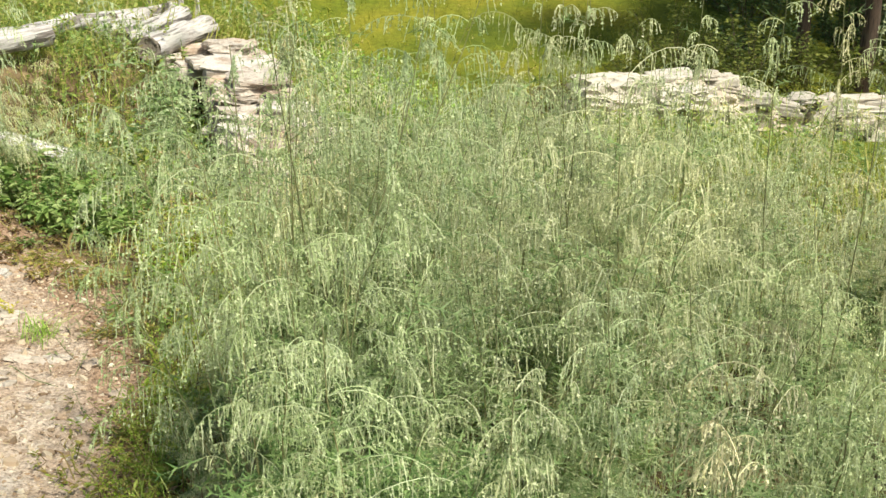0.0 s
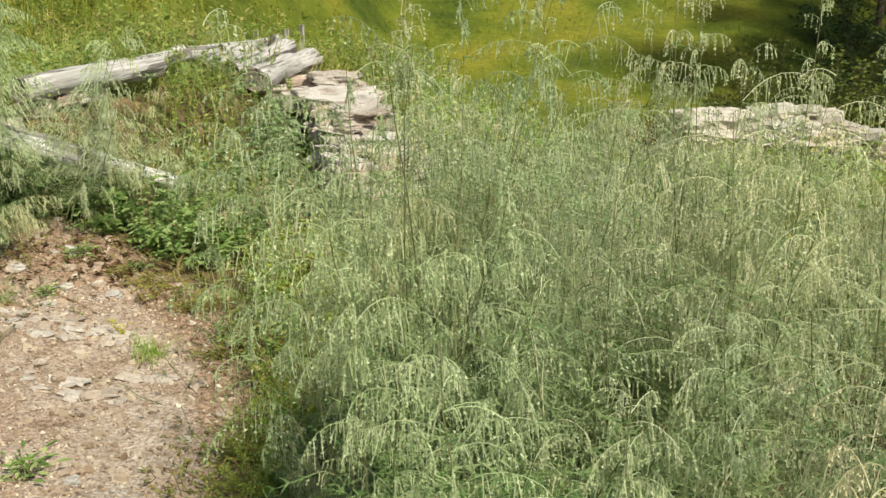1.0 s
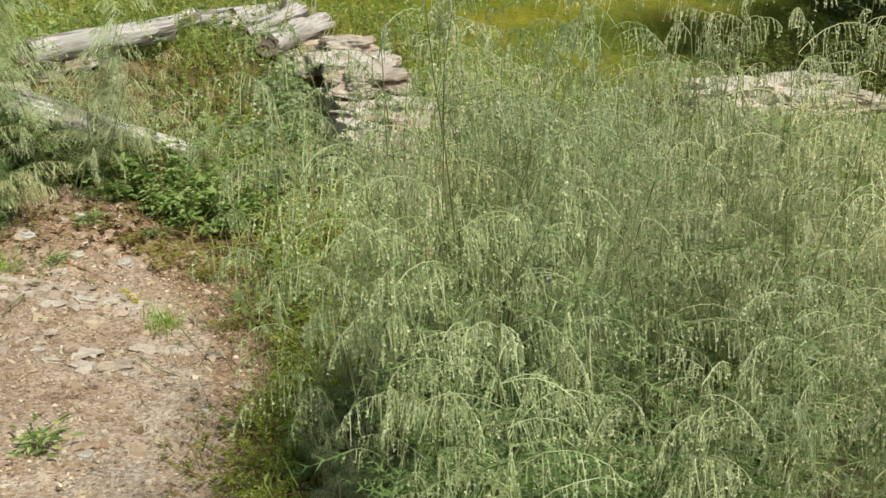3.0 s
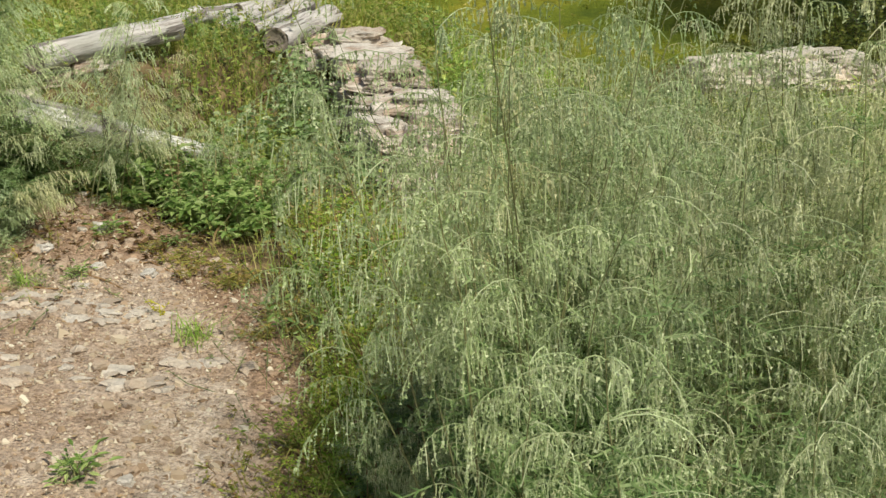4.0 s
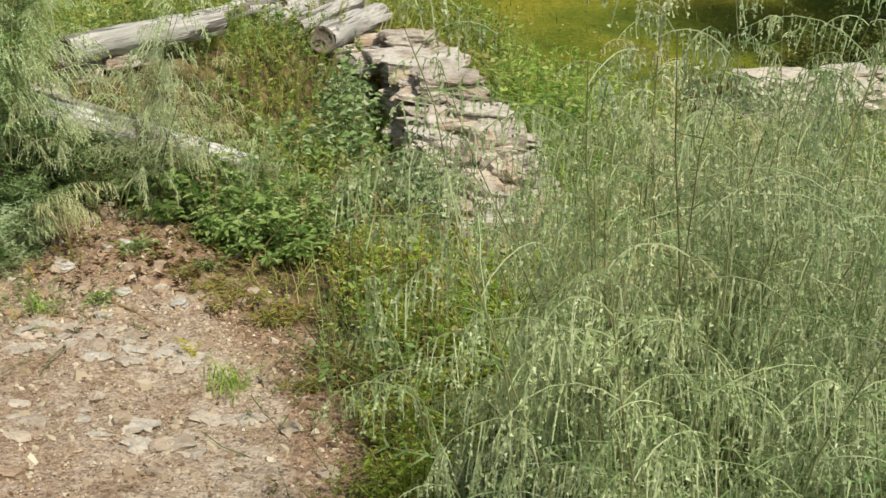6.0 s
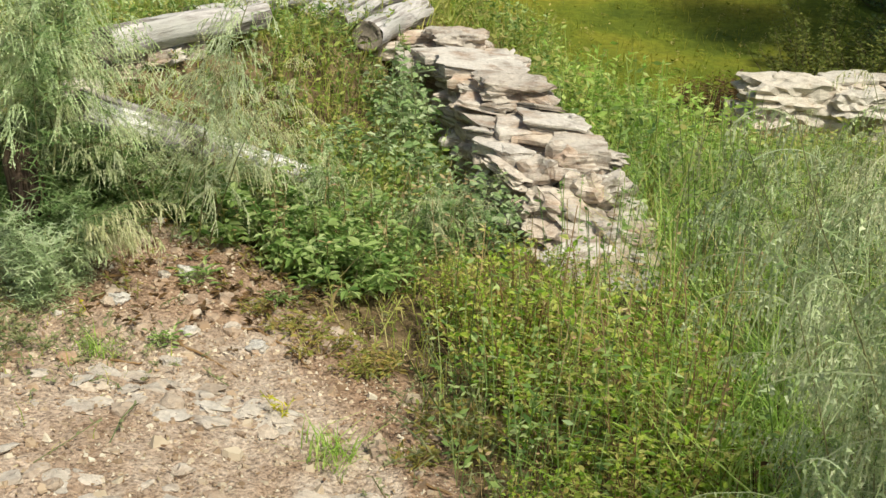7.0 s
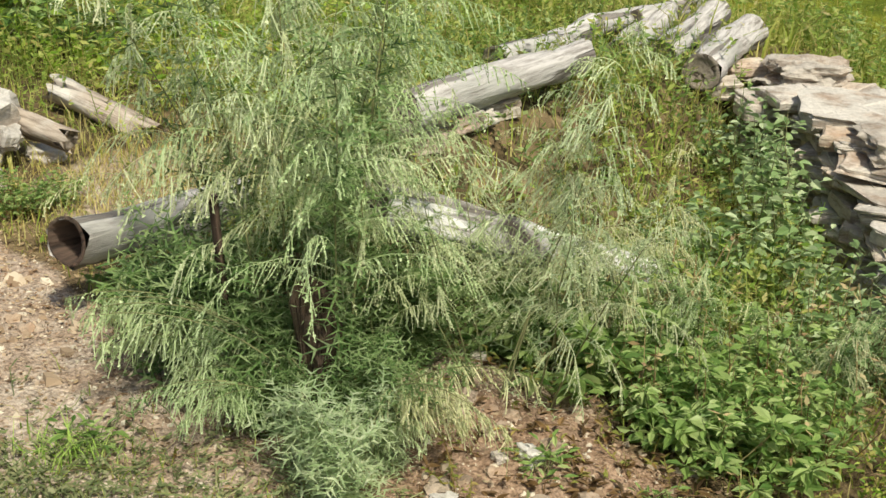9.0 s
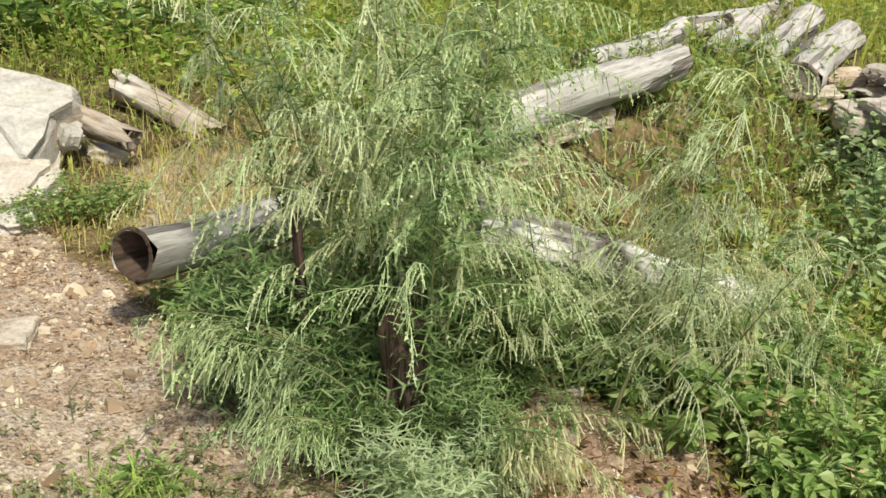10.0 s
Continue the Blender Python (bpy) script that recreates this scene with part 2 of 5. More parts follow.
M_YELLOW = leaf_material("yellow_weed", (0.55, 0.46, 0.04), (0.50, 0.50, 0.08), (0.30, 0.36, 0.06), through=0.35)
M_TWIG = leaf_material("brown_twig", (0.16, 0.09, 0.045), (0.26, 0.17, 0.09), through=0.0)
M_DEAD = leaf_material("dark_brown_leaf", (0.07, 0.045, 0.02), (0.14, 0.085, 0.04), (0.24, 0.15, 0.07), through=0.2)


# ---- mesh helpers ----
def mesh_of(name, verts, faces, mat, smooth=False):
    me = bpy.data.meshes.new(name)
    me.from_pydata(np.asarray(verts, float).reshape(-1, 3).tolist(), [], [list(map(int, f)) for f in faces])
    me.materials.append(mat)
    if smooth:
        me.polygons.foreach_set("use_smooth", [True] * len(me.polygons))
    me.update()
    return me


def part(name, me, parent, label=""):
    ob = new(name, me)
    ob.parent = parent
    return tagged(ob, label) if label else ob


def thing(name, label, category, group="", kind="", at=None):
    ob = new(name)
    if at is not None:
        ob.matrix_basis = at
    return tagged(ob, label, category, group, kind)


def unit(a):
    return a / np.maximum(np.linalg.norm(a, axis=-1, keepdims=True), 1e-9)


def rand_dirs(rng, n):
    return unit(rng.normal(size=(n, 3)))


class Soup:
    """Many small faces gathered into one mesh."""

    def __init__(self):
        self.v, self.f, self.n = [], [], 0

    def tris(self, q):
        q = np.asarray(q).reshape(-1, 3, 3)
        self.v.append(q.reshape(-1, 3))
        self.f.append(np.arange(len(q) * 3).reshape(-1, 3) + self.n)
        self.n += len(q) * 3

    def quads(self, q):
        q = np.asarray(q).reshape(-1, 4, 3)
        self.v.append(q.reshape(-1, 3))
        self.f.append(np.arange(len(q) * 4).reshape(-1, 4) + self.n)
        self.n += len(q) * 4

    def leaves(self, base, along, side, length, width, fold=0.25):
        """Pointed leaves, folded along the midrib."""
        k = len(base)
        if not k:
            return
        along, side = unit(along), unit(side - unit(along) * (side * unit(along)).sum(-1, keepdims=True))
        up = np.cross(along, side)
        length, width = np.broadcast_to(length, k)[:, None], np.broadcast_to(width, k)[:, None]
        rise, droop = up * width * fold, up * length * -0.12
        tip = base + along * length + droop
        l1, r1 = base + along * length * 0.33 + side * width * 0.5 + rise, base + along * length * 0.33 - side * width * 0.5 + rise
        l2, r2 = base + along * length * 0.68 + side * width * 0.36 + rise * 0.6, base + along * length * 0.68 - side * width * 0.36 + rise * 0.6
        self.v.append(np.stack([base, l1, l2, tip, r2, r1], 1).reshape(-1, 3))
        at = np.arange(k)[:, None] * 6 + self.n
        self.f.append(np.concatenate([at + [0, 3, 2, 1], at + [0, 5, 4, 3]]))
        self.n += k * 6

    def blades(self, base, along, side, length, width):
        """Narrow flat leaflets, widest in the middle."""
        k = len(base)
        along = unit(along)
        side = unit(side - along * (side * along).sum(-1, keepdims=True))
        length, width = np.broadcast_to(length, k)[:, None], np.broadcast_to(width, k)[:, None]
        mid = base + along * length * 0.45
        self.quads(np.stack([base, mid + side * width * 0.5, base + along * length, mid - side * width * 0.5], 1))

    def ribbons(self, p, width, side):
        """Strips along points p (k, s, 3), widths (k, s)."""
        k, s, _ = p.shape
        off = side[:, None, :] * width[..., None] * 0.5
        self.v.append(np.stack([p - off, p + off], 2).reshape(-1, 3))
        at = (np.arange(k)[:, None] * s + np.arange(s - 1)[None]).reshape(-1, 1) * 2 + self.n
        self.f.append(at + [0, 1, 3, 2])
        self.n += k * s * 2

    def tubes(self, p, radius, sides=4):
        k, s, _ = p.shape
        t = unit(np.gradient(p, axis=1))
        ref = np.where(np.abs(t[..., 2:3]) > 0.9, np.array([1.0, 0, 0]), np.array([0, 0, 1.0]))
        a = unit(np.cross(t, ref))
        b = np.cross(t, a)
        ang = np.arange(sides) * 2 * np.pi / sides
        ring = p[:, :, None] + radius[..., None, None] * (np.cos(ang)[:, None] * a[:, :, None] + np.sin(ang)[:, None] * b[:, :, None])
        self.v.append(ring.reshape(-1, 3))
        idx = np.arange(k * s * sides).reshape(k, s, sides) + self.n
        nxt = np.roll(idx, -1, 2)
        self.f.append(np.stack([idx[:, :-1], nxt[:, :-1], nxt[:, 1:], idx[:, 1:]], -1).reshape(-1, 4))
        self.n += k * s * sides

    def mesh(self, name, mat, smooth=False):
        return mesh_of(name, np.concatenate(self.v), [f for block in self.f for f in block.tolist()], mat, smooth)


# ---- ground ----
EDGE_X = [-9, -3.6, -2.9, -2.4, -1.95, -1.55, -0.98, -0.62, -0.45, -0.37, -0.30, -0.22, 0.3, 1.0, 2.2]
EDGE_Y = [9, 5.3, 4.75, 4.35, 4.15, 4.62, 4.18, 3.62, 3.15, 2.8, 2.2, 1.0, -1.5, -4.1, -10.5]


def sstep(a, b, x):
    t = np.clip((x - a) / (b - a), 0, 1)
    return t * t * (3 - 2 * t)


def wavy(x, y, s, k):
    return (np.sin(x * s + 1.3 * k) * np.cos(y * s * 1.13 + 2.1 * k) + 0.5 * np.sin(x * s * 2.3 + y * s * 1.7 + k)) / 1.5


def height(x, y):
    x, y = np.asarray(x, float), np.asarray(y, float)
    z = 0.04 + 0.115 * np.clip(-x - 0.35, 0, 5)
    z = z + 0.07 * np.exp(-((x + 1.45) / 0.45) ** 2 - ((y - 4.35) / 0.4) ** 2)
    z = z + 0.012 * wavy(x, y, 3.1, 1) + 0.006 * wavy(x, y, 11, 2)
    behind = ((x + 1.8) * -2.3 + (y - 5.1) * 1.1) / 2.55
    z = z + 0.44 * sstep(-0.42, 0.05, behind) * sstep(4.55, 5.35, y) * sstep(-2.5, -1.9, x) * (1 - sstep(8.5, 13, y))
    ahead = np.clip((y - 5.2 - 2.6 * (1 - sstep(-0.2, 1.2, x))) / 12.0, 0, 1)
    fall = (0.75 * ahead + 0.25 * ahead * ahead * (3 - 2 * ahead)) * sstep(-6, 0.3, x)
    z = z - 2.75 * fall
    hill = sstep(21, 60, y) * (7.5 - 5.5 * sstep(0.28, 0.5, x / np.maximum(y, 1)))
    far = sstep(8, 40, y) * (1 - sstep(-7, 0.5, x)) * 4.0
    return z + hill + far + 0.15 * sstep(8, 14, y) * wavy(x, y, 0.6, 3)


def bareness(x, y):
    e = np.interp(x, EDGE_X, EDGE_Y)
    return sstep(-0.22, 0.12, e - y + 0.12 * wavy(x, y, 4, 5) + 0.05 * wavy(x, y, 13, 6))


def clearing(x, y):
    """1 where the grass is short and dry, behind the hollow log."""
    return np.exp(-(((x + 2.75) / 0.55) ** 2 + ((y - 5.55) / 0.6) ** 2) ** 2)


def bared(x, y):
    """1 over the log pile and the stones bedded beside it."""
    spots = [(-1.15, 7.1, 0.22), (-0.98, 7.2, 0.26), (-0.80, 7.15, 0.28), (-0.75, 7.5, 0.26), (-1.75, 5.28, 0.16), (-1.66, 5.44, 0.16), (-1.55, 5.70, 0.15), (-1.42, 6.0, 0.14), (-1.6, 6.3, 0.14), (-1.42, 6.62, 0.15), (-1.85, 5.0, 0.14), (-1.64, 4.80, 0.10), (-1.18, 5.22, 0.10)]
    return np.max([np.exp(-(((x - a) / r) ** 2 + ((y - b) / r) ** 2) ** 2) for a, b, r in spots], 0)


def axis(lo, a, b, hi, fine, ratio=1.18):
    mid = np.arange(a, b + fine, fine)
    up, dn, s = [mid[-1]], [mid[0]], fine
    while up[-1] < hi:
        s *= ratio
        up.append(up[-1] + s)
    s = fine
    while dn[-1] > lo:
        s *= ratio
        dn.append(dn[-1] - s)
    return np.concatenate([dn[:0:-1], mid, up[1:]])


def build_ground():
    xs, ys = axis(-900, -4.0, 0.8, 900, 0.03), axis(-900, 1.0, 5.6, 2500, 0.03)
    gx, gy = np.meshgrid(xs, ys)
    gz = height(gx, gy)
    track = sstep(-8.5, -5.5, gx + 0.6 * wavy(gx, gy, 0.9, 4)) * sstep(-9, -5, gy + 0.6 * wavy(gx, gy, 0.8, 7)) * (1 - sstep(2.2, 3.2, gx + 0.4 * wavy(gx, gy, 1.1, 2)))
    bare = np.maximum(bareness(gx, gy), 0.75 * clearing(gx, gy)) * track
    rng = np.random.default_rng(3)
    gz += bare * rng.normal(size=gz.shape) * 0.0045
    nx, ny = len(xs), len(ys)
    i = np.arange(nx * ny).reshape(ny, nx)
    f = np.stack([i[:-1, :-1], i[:-1, 1:], i[1:, 1:], i[1:, :-1]], -1).reshape(-1, 4)
    me = mesh_of("ground", np.stack([gx, gy, gz], -1), f.tolist(), M_GROUND, True)
    me.attributes.new("bare", "FLOAT", "POINT").data.foreach_set("value", bare.ravel())
    me.attributes.new("littered", "FLOAT", "POINT").data.foreach_set("value", ((1 - sstep(6.5, 11, gy)) * (1 - sstep(2.0, 3.4, gx)) * sstep(-6.5, -4.5, gx)).ravel())
    mound = np.exp(-((gx + 1.45) / 0.75) ** 2 - ((gy - 4.15) / 0.4) ** 2)
    slope = (np.interp(gx + 0.02, EDGE_X, EDGE_Y) - np.interp(gx - 0.02, EDGE_X, EDGE_Y)) / 0.04
    off = (np.interp(gx, EDGE_X, EDGE_Y) - gy) / np.sqrt(1 + slope * slope)
    verge = np.exp(-((off - 0.05) / 0.24) ** 2) * (0.35 + 0.65 * sstep(-1.6, -1.0, gx))
    me.attributes.new("clay", "FLOAT", "POINT").data.foreach_set("value", np.maximum(mound, verge).ravel())
    tagged(new("ground", me), "sandy dirt path running into a grassy slope", "ground", kind="structure")


build_ground()


# ---- stones ----
def slab_mesh(rng, name, mat, layers=3):
    """A split slab, one unit wide, of ragged strata: an uneven block with chipped, broken edges."""
    corners = np.array([(-0.5, -0.5), (0.5, -0.5), (0.5, 0.5), (-0.5, 0.5)]) * rng.uniform(0.62, 1.08, (4, 2))
    outline = []
    for k in range(4):
        c, d = corners[k], corners[(k + 1) % 4]
        outline.append(c * rng.uniform(0.86, 1.0))
        for u in (0.12, 0.37, 0.63, 0.88):
            outline.append((c + (d - c) * (u + rng.uniform(-0.08, 0.08))) * rng.uniform(0.90, 1.07))
    outline = np.array(outline)
    n = len(outline)
    v, f = [], []
    zs = np.sort(np.concatenate([[0, 1], rng.uniform(0.1, 0.9, layers - 1)])) - 0.5
    tilt = rng.normal(size=2) * 0.13
    for k in range(layers):
        o = outline * rng.uniform(0.86, 1.03) * rng.uniform(0.93, 1.06, (n, 1)) + rng.normal(size=2) * 0.03
        wave = rng.normal(size=n) * 0.04
        for z, q in ((zs[k], 0.985), (zs[k] * 0.25 + zs[k + 1] * 0.75, 1.0), (zs[k + 1], 0.95)):
            v += [(p[0] * q, p[1] * q, z + tilt[0] * p[0] + tilt[1] * p[1] + e) for p, e in zip(o, wave)]
    rings = layers * 3
    for k in range(rings - 1):
        for j in range(n):
            a, b = k * n + j, k * n + (j + 1) % n
            f.append((a, b, b + n, a + n))
    for k, flip in ((0, -1), (rings - 1, 1)):
        inner = len(v)
        for j in range(n):
            p = v[k * n + j]
            v.append((p[0] * 0.55, p[1] * 0.55, p[2] + flip * abs(rng.normal()) * 0.045))
        v.append((0, 0, (0.5 if flip > 0 else -0.5) + rng.normal() * 0.05))
        for j in range(n):
            i = (j + 1) % n
            f.append((k * n + j, k * n + i, inner + i, inner + j)[::flip])
            f.append((inner + j, inner + i, len(v) - 1)[::flip])
    return mesh_of(name, v, f, mat)


def boulder_mesh(name, mat, seed, rough=0.3, sub=3, square=0.5, smooth=False, strata=0.0):
    bm = bmesh.new()
    bmesh.ops.create_icosphere(bm, subdivisions=sub, radius=0.5)
    for v in bm.verts:
        d = v.co.normalized()
        boxy = 0.5 / max(abs(d.x), abs(d.y), abs(d.z))
        v.co = d * (0.5 * (1 - square) + boxy * square)
        q = d * 1.6 + Vector((seed * 3.1, seed * 1.7, seed))
        v.co += d * rough * (noise.noise(q) * 0.5 + noise.noise(q * 2.7) * 0.25)
        v.co.z = round(v.co.z * 9) / 9 * 0.35 + v.co.z * 0.65
        if smooth:
            v.co += d * rough * 0.09 * noise.noise(q * 9)
        if strata:
            # worn beds of rock, each set back or proud of the next
            bed = math.floor(v.co.z * 9 + 0.6 * noise.noise(q) + 0.25 * noise.noise(q * 4))
            out = 1 + strata * noise.noise(Vector((bed * 5.3 + seed, d.x * 1.2, d.y * 1.2))) + 0.5 * strata * noise.noise(q * 6)
            v.co.x, v.co.y = v.co.x * out, v.co.y * out
            v.co.z += 0.12 * strata * noise.noise(q * 11)
    me = bpy.data.meshes.new(name)
    bm.to_mesh(me)
    bm.free()
    me.materials.append(mat)
    if smooth:
        me.polygons.foreach_set("use_smooth", [True] * len(me.polygons))
    return me


def put(ob, x, y, z, sx, sy, sz, rx=0, ry=0, rz=0):
    ob.matrix_basis = pose(x, y, z, rx, ry, rz) @ Matrix.Diagonal((sx, sy, sz, 1))
    return ob


RNG = np.random.default_rng(11)
SLABS = [slab_mesh(RNG, "stone", M_STONE, layers=int(RNG.integers(2, 5))) for _ in range(18)]
WHITE_ROCKS = [boulder_mesh("stone", M_WHITE, s, 0.38, 4, 0.75, True) for s in range(5)]
BEDDED_BEIGE = [boulder_mesh("stone", M_BEIGE, s + 70, 0.30, 4, 0.82, strata=0.26) for s in range(4)]
ROUGH_BEIGE = [boulder_mesh("stone", M_BEIGE, s + 30, 0.55, 3, 0.85) for s in range(5)]
WHITE_SLABS = [slab_mesh(RNG, "stone", M_WHITE, layers=3) for _ in range(8)]
BEIGE_SLABS = [slab_mesh(RNG, "stone", M_BEIGE, layers=3) for _ in range(8)]
BEDDED_ROCKS = [boulder_mesh("stone", M_STONE, s + 80, 0.42, 4, 0.85, strata=0.20) for s in range(6)]
ROUGH_ROCKS = [boulder_mesh("stone", M_STONE, s + 9, 0.62, 3, 0.85) for s in range(5)]


def build_wall():
    """Ruined end of a dry stone wall: steps down and narrows towards the path."""
    w = thing("dry_stone_wall", "ruined dry stone wall of pale flat schist slabs stepping down to the weeds", "stone wall", at=pose(0, 0, 0))
    rng = np.random.default_rng(5)
    # top of the wall along its length: y, top z, left x, right x
    Y = [4.62, 4.8, 5.2, 5.53, 5.96, 6.5, 7.0, 7.6]
    TOP = [0.05, 0.11, 0.22, 0.34, 0.43, 0.49, 0.48, 0.46]
    LEFT = [-0.10, -0.13, -0.26, -0.40, -0.48, -0.56, -0.62, -0.72]
    RIGHT = [0.27, 0.25, 0.19, 0.08, -0.09, -0.20, -0.30, -0.36]
    y = 4.70
    while y < 7.6:
        top, left, right = np.interp(y, Y, TOP), np.interp(y, Y, LEFT), np.interp(y, Y, RIGHT)
        z = -0.06
        while z < top - 0.012:
            low = y < 5.5
            h = rng.uniform(0.03, 0.10) if low else rng.uniform(0.022, 0.075)
            h = min(h, top - z) if top - z < 0.11 else h
            x = left
            while x < right - 0.03:
                wd = min(rng.uniform(0.09, 0.30) if low else rng.uniform(0.11, 0.34), right - x + 0.05)
                rough = rng.uniform() < (0.55 if y < 5.35 else 0.14)
                bedded = rng.uniform() < 0.2 and h > 0.045
                ob = part("stone", ROUGH_ROCKS[rng.integers(5)] if rough else BEDDED_ROCKS[rng.integers(6)] if bedded else SLABS[rng.integers(len(SLABS))], w)
                put(ob, x + wd / 2, y + rng.uniform(-0.09, 0.09), z + h / 2, wd * 0.97, rng.uniform(0.14, 0.26) if low else rng.uniform(0.24, 0.46), h * 1.02,
                    rng.normal() * (11 if low else 6), rng.normal() * (11 if low else 5) + 3, rng.normal() * (26 if low else 18) + 5)
                x += wd
            z += h * 0.97
        y += rng.uniform(0.12, 0.15) if y < 5.4 else rng.uniform(0.17, 0.24)
    # the larger capping slabs
    for x, yy, z, sx, sy, sz, rx, ry, rz in [(-0.21, 6.02, 0.455, 0.34, 0.32, 0.12, 0, 3, 6), (-0.45, 7.06, 0.50, 0.31, 0.30, 0.13, 0, 2, 5), (-0.34, 6.36, 0.50, 0.46, 0.42, 0.06, 2, 4, -14), (-0.52, 6.62, 0.49, 0.36, 0.40, 0.05, 0, 2, 20), (-0.33, 6.15, 0.45, 0.40, 0.3, 0.06, 0, 3, -6),
                                             (-0.04, 5.68, 0.375, 0.36, 0.34, 0.07, 2, 3, 4), (0.03, 5.46, 0.33, 0.30, 0.30, 0.08, 4, 4, -8), (-0.20, 5.62, 0.36, 0.3, 0.3, 0.06, 6, 2, 14), (-0.62, 6.75, 0.44, 0.34, 0.3, 0.08, 0, 3, 10)]:
        put(part("stone", BEDDED_ROCKS[rng.integers(6)] if sz > 0.1 else SLABS[rng.integers(len(SLABS))], w), x, yy, z, sx, sy, sz, rx, ry, rz)
    # broken blocks tumbled on the low end
    for x, yy, z, s, rz in [(-0.08, 5.12, 0.18, 0.15, 20), (0.05, 5.2, 0.23, 0.14, 50), (0.13, 5.22, 0.23, 0.15, 10), (-0.02, 4.92, 0.11, 0.13, 70), (0.10, 4.92, 0.12, 0.16, 33), (0.20, 4.95, 0.12, 0.13, 5), (-0.14, 5.3, 0.26, 0.14, 60), (0.0, 5.36, 0.30, 0.13, 15), (0.16, 4.72, 0.05, 0.15, 40), (0.0, 4.74, 0.05, 0.14, 25)]:
        put(part("stone", ROUGH_ROCKS[rng.integers(5)], w), x, yy, z, s * rng.uniform(0.9, 1.4), s, s * rng.uniform(0.6, 0.9), rng.normal() * 15, rng.normal() * 15, rz)


build_wall()


def build_far_wall():
    """Low bank of bleached blocks, a large smooth one at the near end, thinning out along the slope."""
    w = thing("dry_stone_wall", "far dry stone wall of bleached white blocks half hidden in grass", "stone wall", at=pose(0, 0, 0))
    rng = np.random.default_rng(8)
    x = 4.7
    while x < 12.5:
        y, base = np.interp(x, [4.3, 6, 9.6, 13], [17.6, 17.8, 18.4, 19.5]), float(height(x, 18)) - 0.1
        top = np.interp(x, [4.3, 5.0, 6.0, 6.3, 6.5, 9.6, 13], [-1.60, -1.42, -1.50, -1.60, -1.82, -2.10, -2.4])
        z = base
        while z < top - 0.06:
            h = min(rng.uniform(0.12, 0.34), max(top - z, 0.1))
            wd = rng.uniform(0.35, 1.0)
            put(part("stone", BEIGE_SLABS[rng.integers(len(BEIGE_SLABS))] if rng.uniform() < 0.75 else ROUGH_BEIGE[rng.integers(5)], w), x + wd / 2 + rng.uniform(-0.2, 0.2), y + rng.uniform(-0.18, 0.18), z + h / 2, wd, rng.uniform(0.5, 0.8), h * 1.1, rng.normal() * 4, rng.normal() * 4, rng.normal() * 14)
            z += h * 0.93
        x += 0.42
    for x, z, sx, sz, ry, k in [(4.70, -1.80, 1.45, 0.66, 3, 1), (5.60, -1.74, 0.9, 0.40, -3, 3), (4.25, -2.15, 0.8, 0.5, 10, 2)]:
        put(part("stone", BEDDED_BEIGE[k], w), x, 17.3, z, sx, 0.8, sz, 4, ry, 10)


build_far_wall()


# ---- logs ----
def log_mesh(name, mat, r0, r1, length, seed, sides=18, rings=22, bend=0.02, rag=0.0):
    v, f = [], []
    for k in range(rings):
        u = k / (rings - 1)
        cx, cy = bend * math.sin(u * 3.0 + seed), bend * math.cos(u * 2.3 + seed * 2)
        for j in range(sides):
            a = 2 * math.pi * j / sides
            q = Vector((math.cos(a) * 1.3, math.sin(a) * 1.3, u * length * 3 + seed * 7))
            r = (r0 + (r1 - r0) * u) * (1 + 0.26 * noise.noise(q) + 0.14 * noise.noise(q * 3) - 0.10 * max(0, noise.noise(Vector((q.x * 4, q.y * 4, seed)))))
            if rag:
                r *= (1 - 0.45 * max(0.0, math.sin(a + seed))) * (1 + 0.5 * noise.noise(Vector((q.x * 2.5, q.y * 2.5, q.z * 0.8))))
            ragged = (0.02 + rag) * noise.noise(q * 2) if k in (0, rings - 1) else 0.4 * rag * noise.noise(q * 2) if k in (1, rings - 2) else 0
            v.append((cx + r * math.cos(a), cy + r * math.sin(a), (u - 0.5) * length + ragged))
    for k in range(rings - 1):
        for j in range(sides):
            a, b = k * sides + j, k * sides + (j + 1) % sides
            f.append((a, b, b + sides, a + sides))
    return mesh_of(name, v, f, mat, True)


def end_mesh(name, mat, r, depth, seed, sides=18):
    """Cut end of a log: a rim and a sunken, rotted heart."""
    v, f = [], []
    for q, z in ((1.0, 0.0), (0.86, 0.004), (0.72, -depth), (0.3, -depth * 1.3)):
        for j in range(sides):
            a = 2 * math.pi * j / sides
            s = r * q * (1 + 0.12 * noise.noise(Vector((math.cos(a) * 1.3, math.sin(a) * 1.3, seed * 7 + q))))
            v.append((s * math.cos(a), s * math.sin(a), z))
    for k in range(3):
        for j in range(sides):
            a, b = k * sides + j, k * sides + (j + 1) % sides
            f.append((a, b, b + sides, a + sides))
    f.append(tuple(range(3 * sides, 4 * sides)))
    return mesh_of(name, v, f, mat, True)


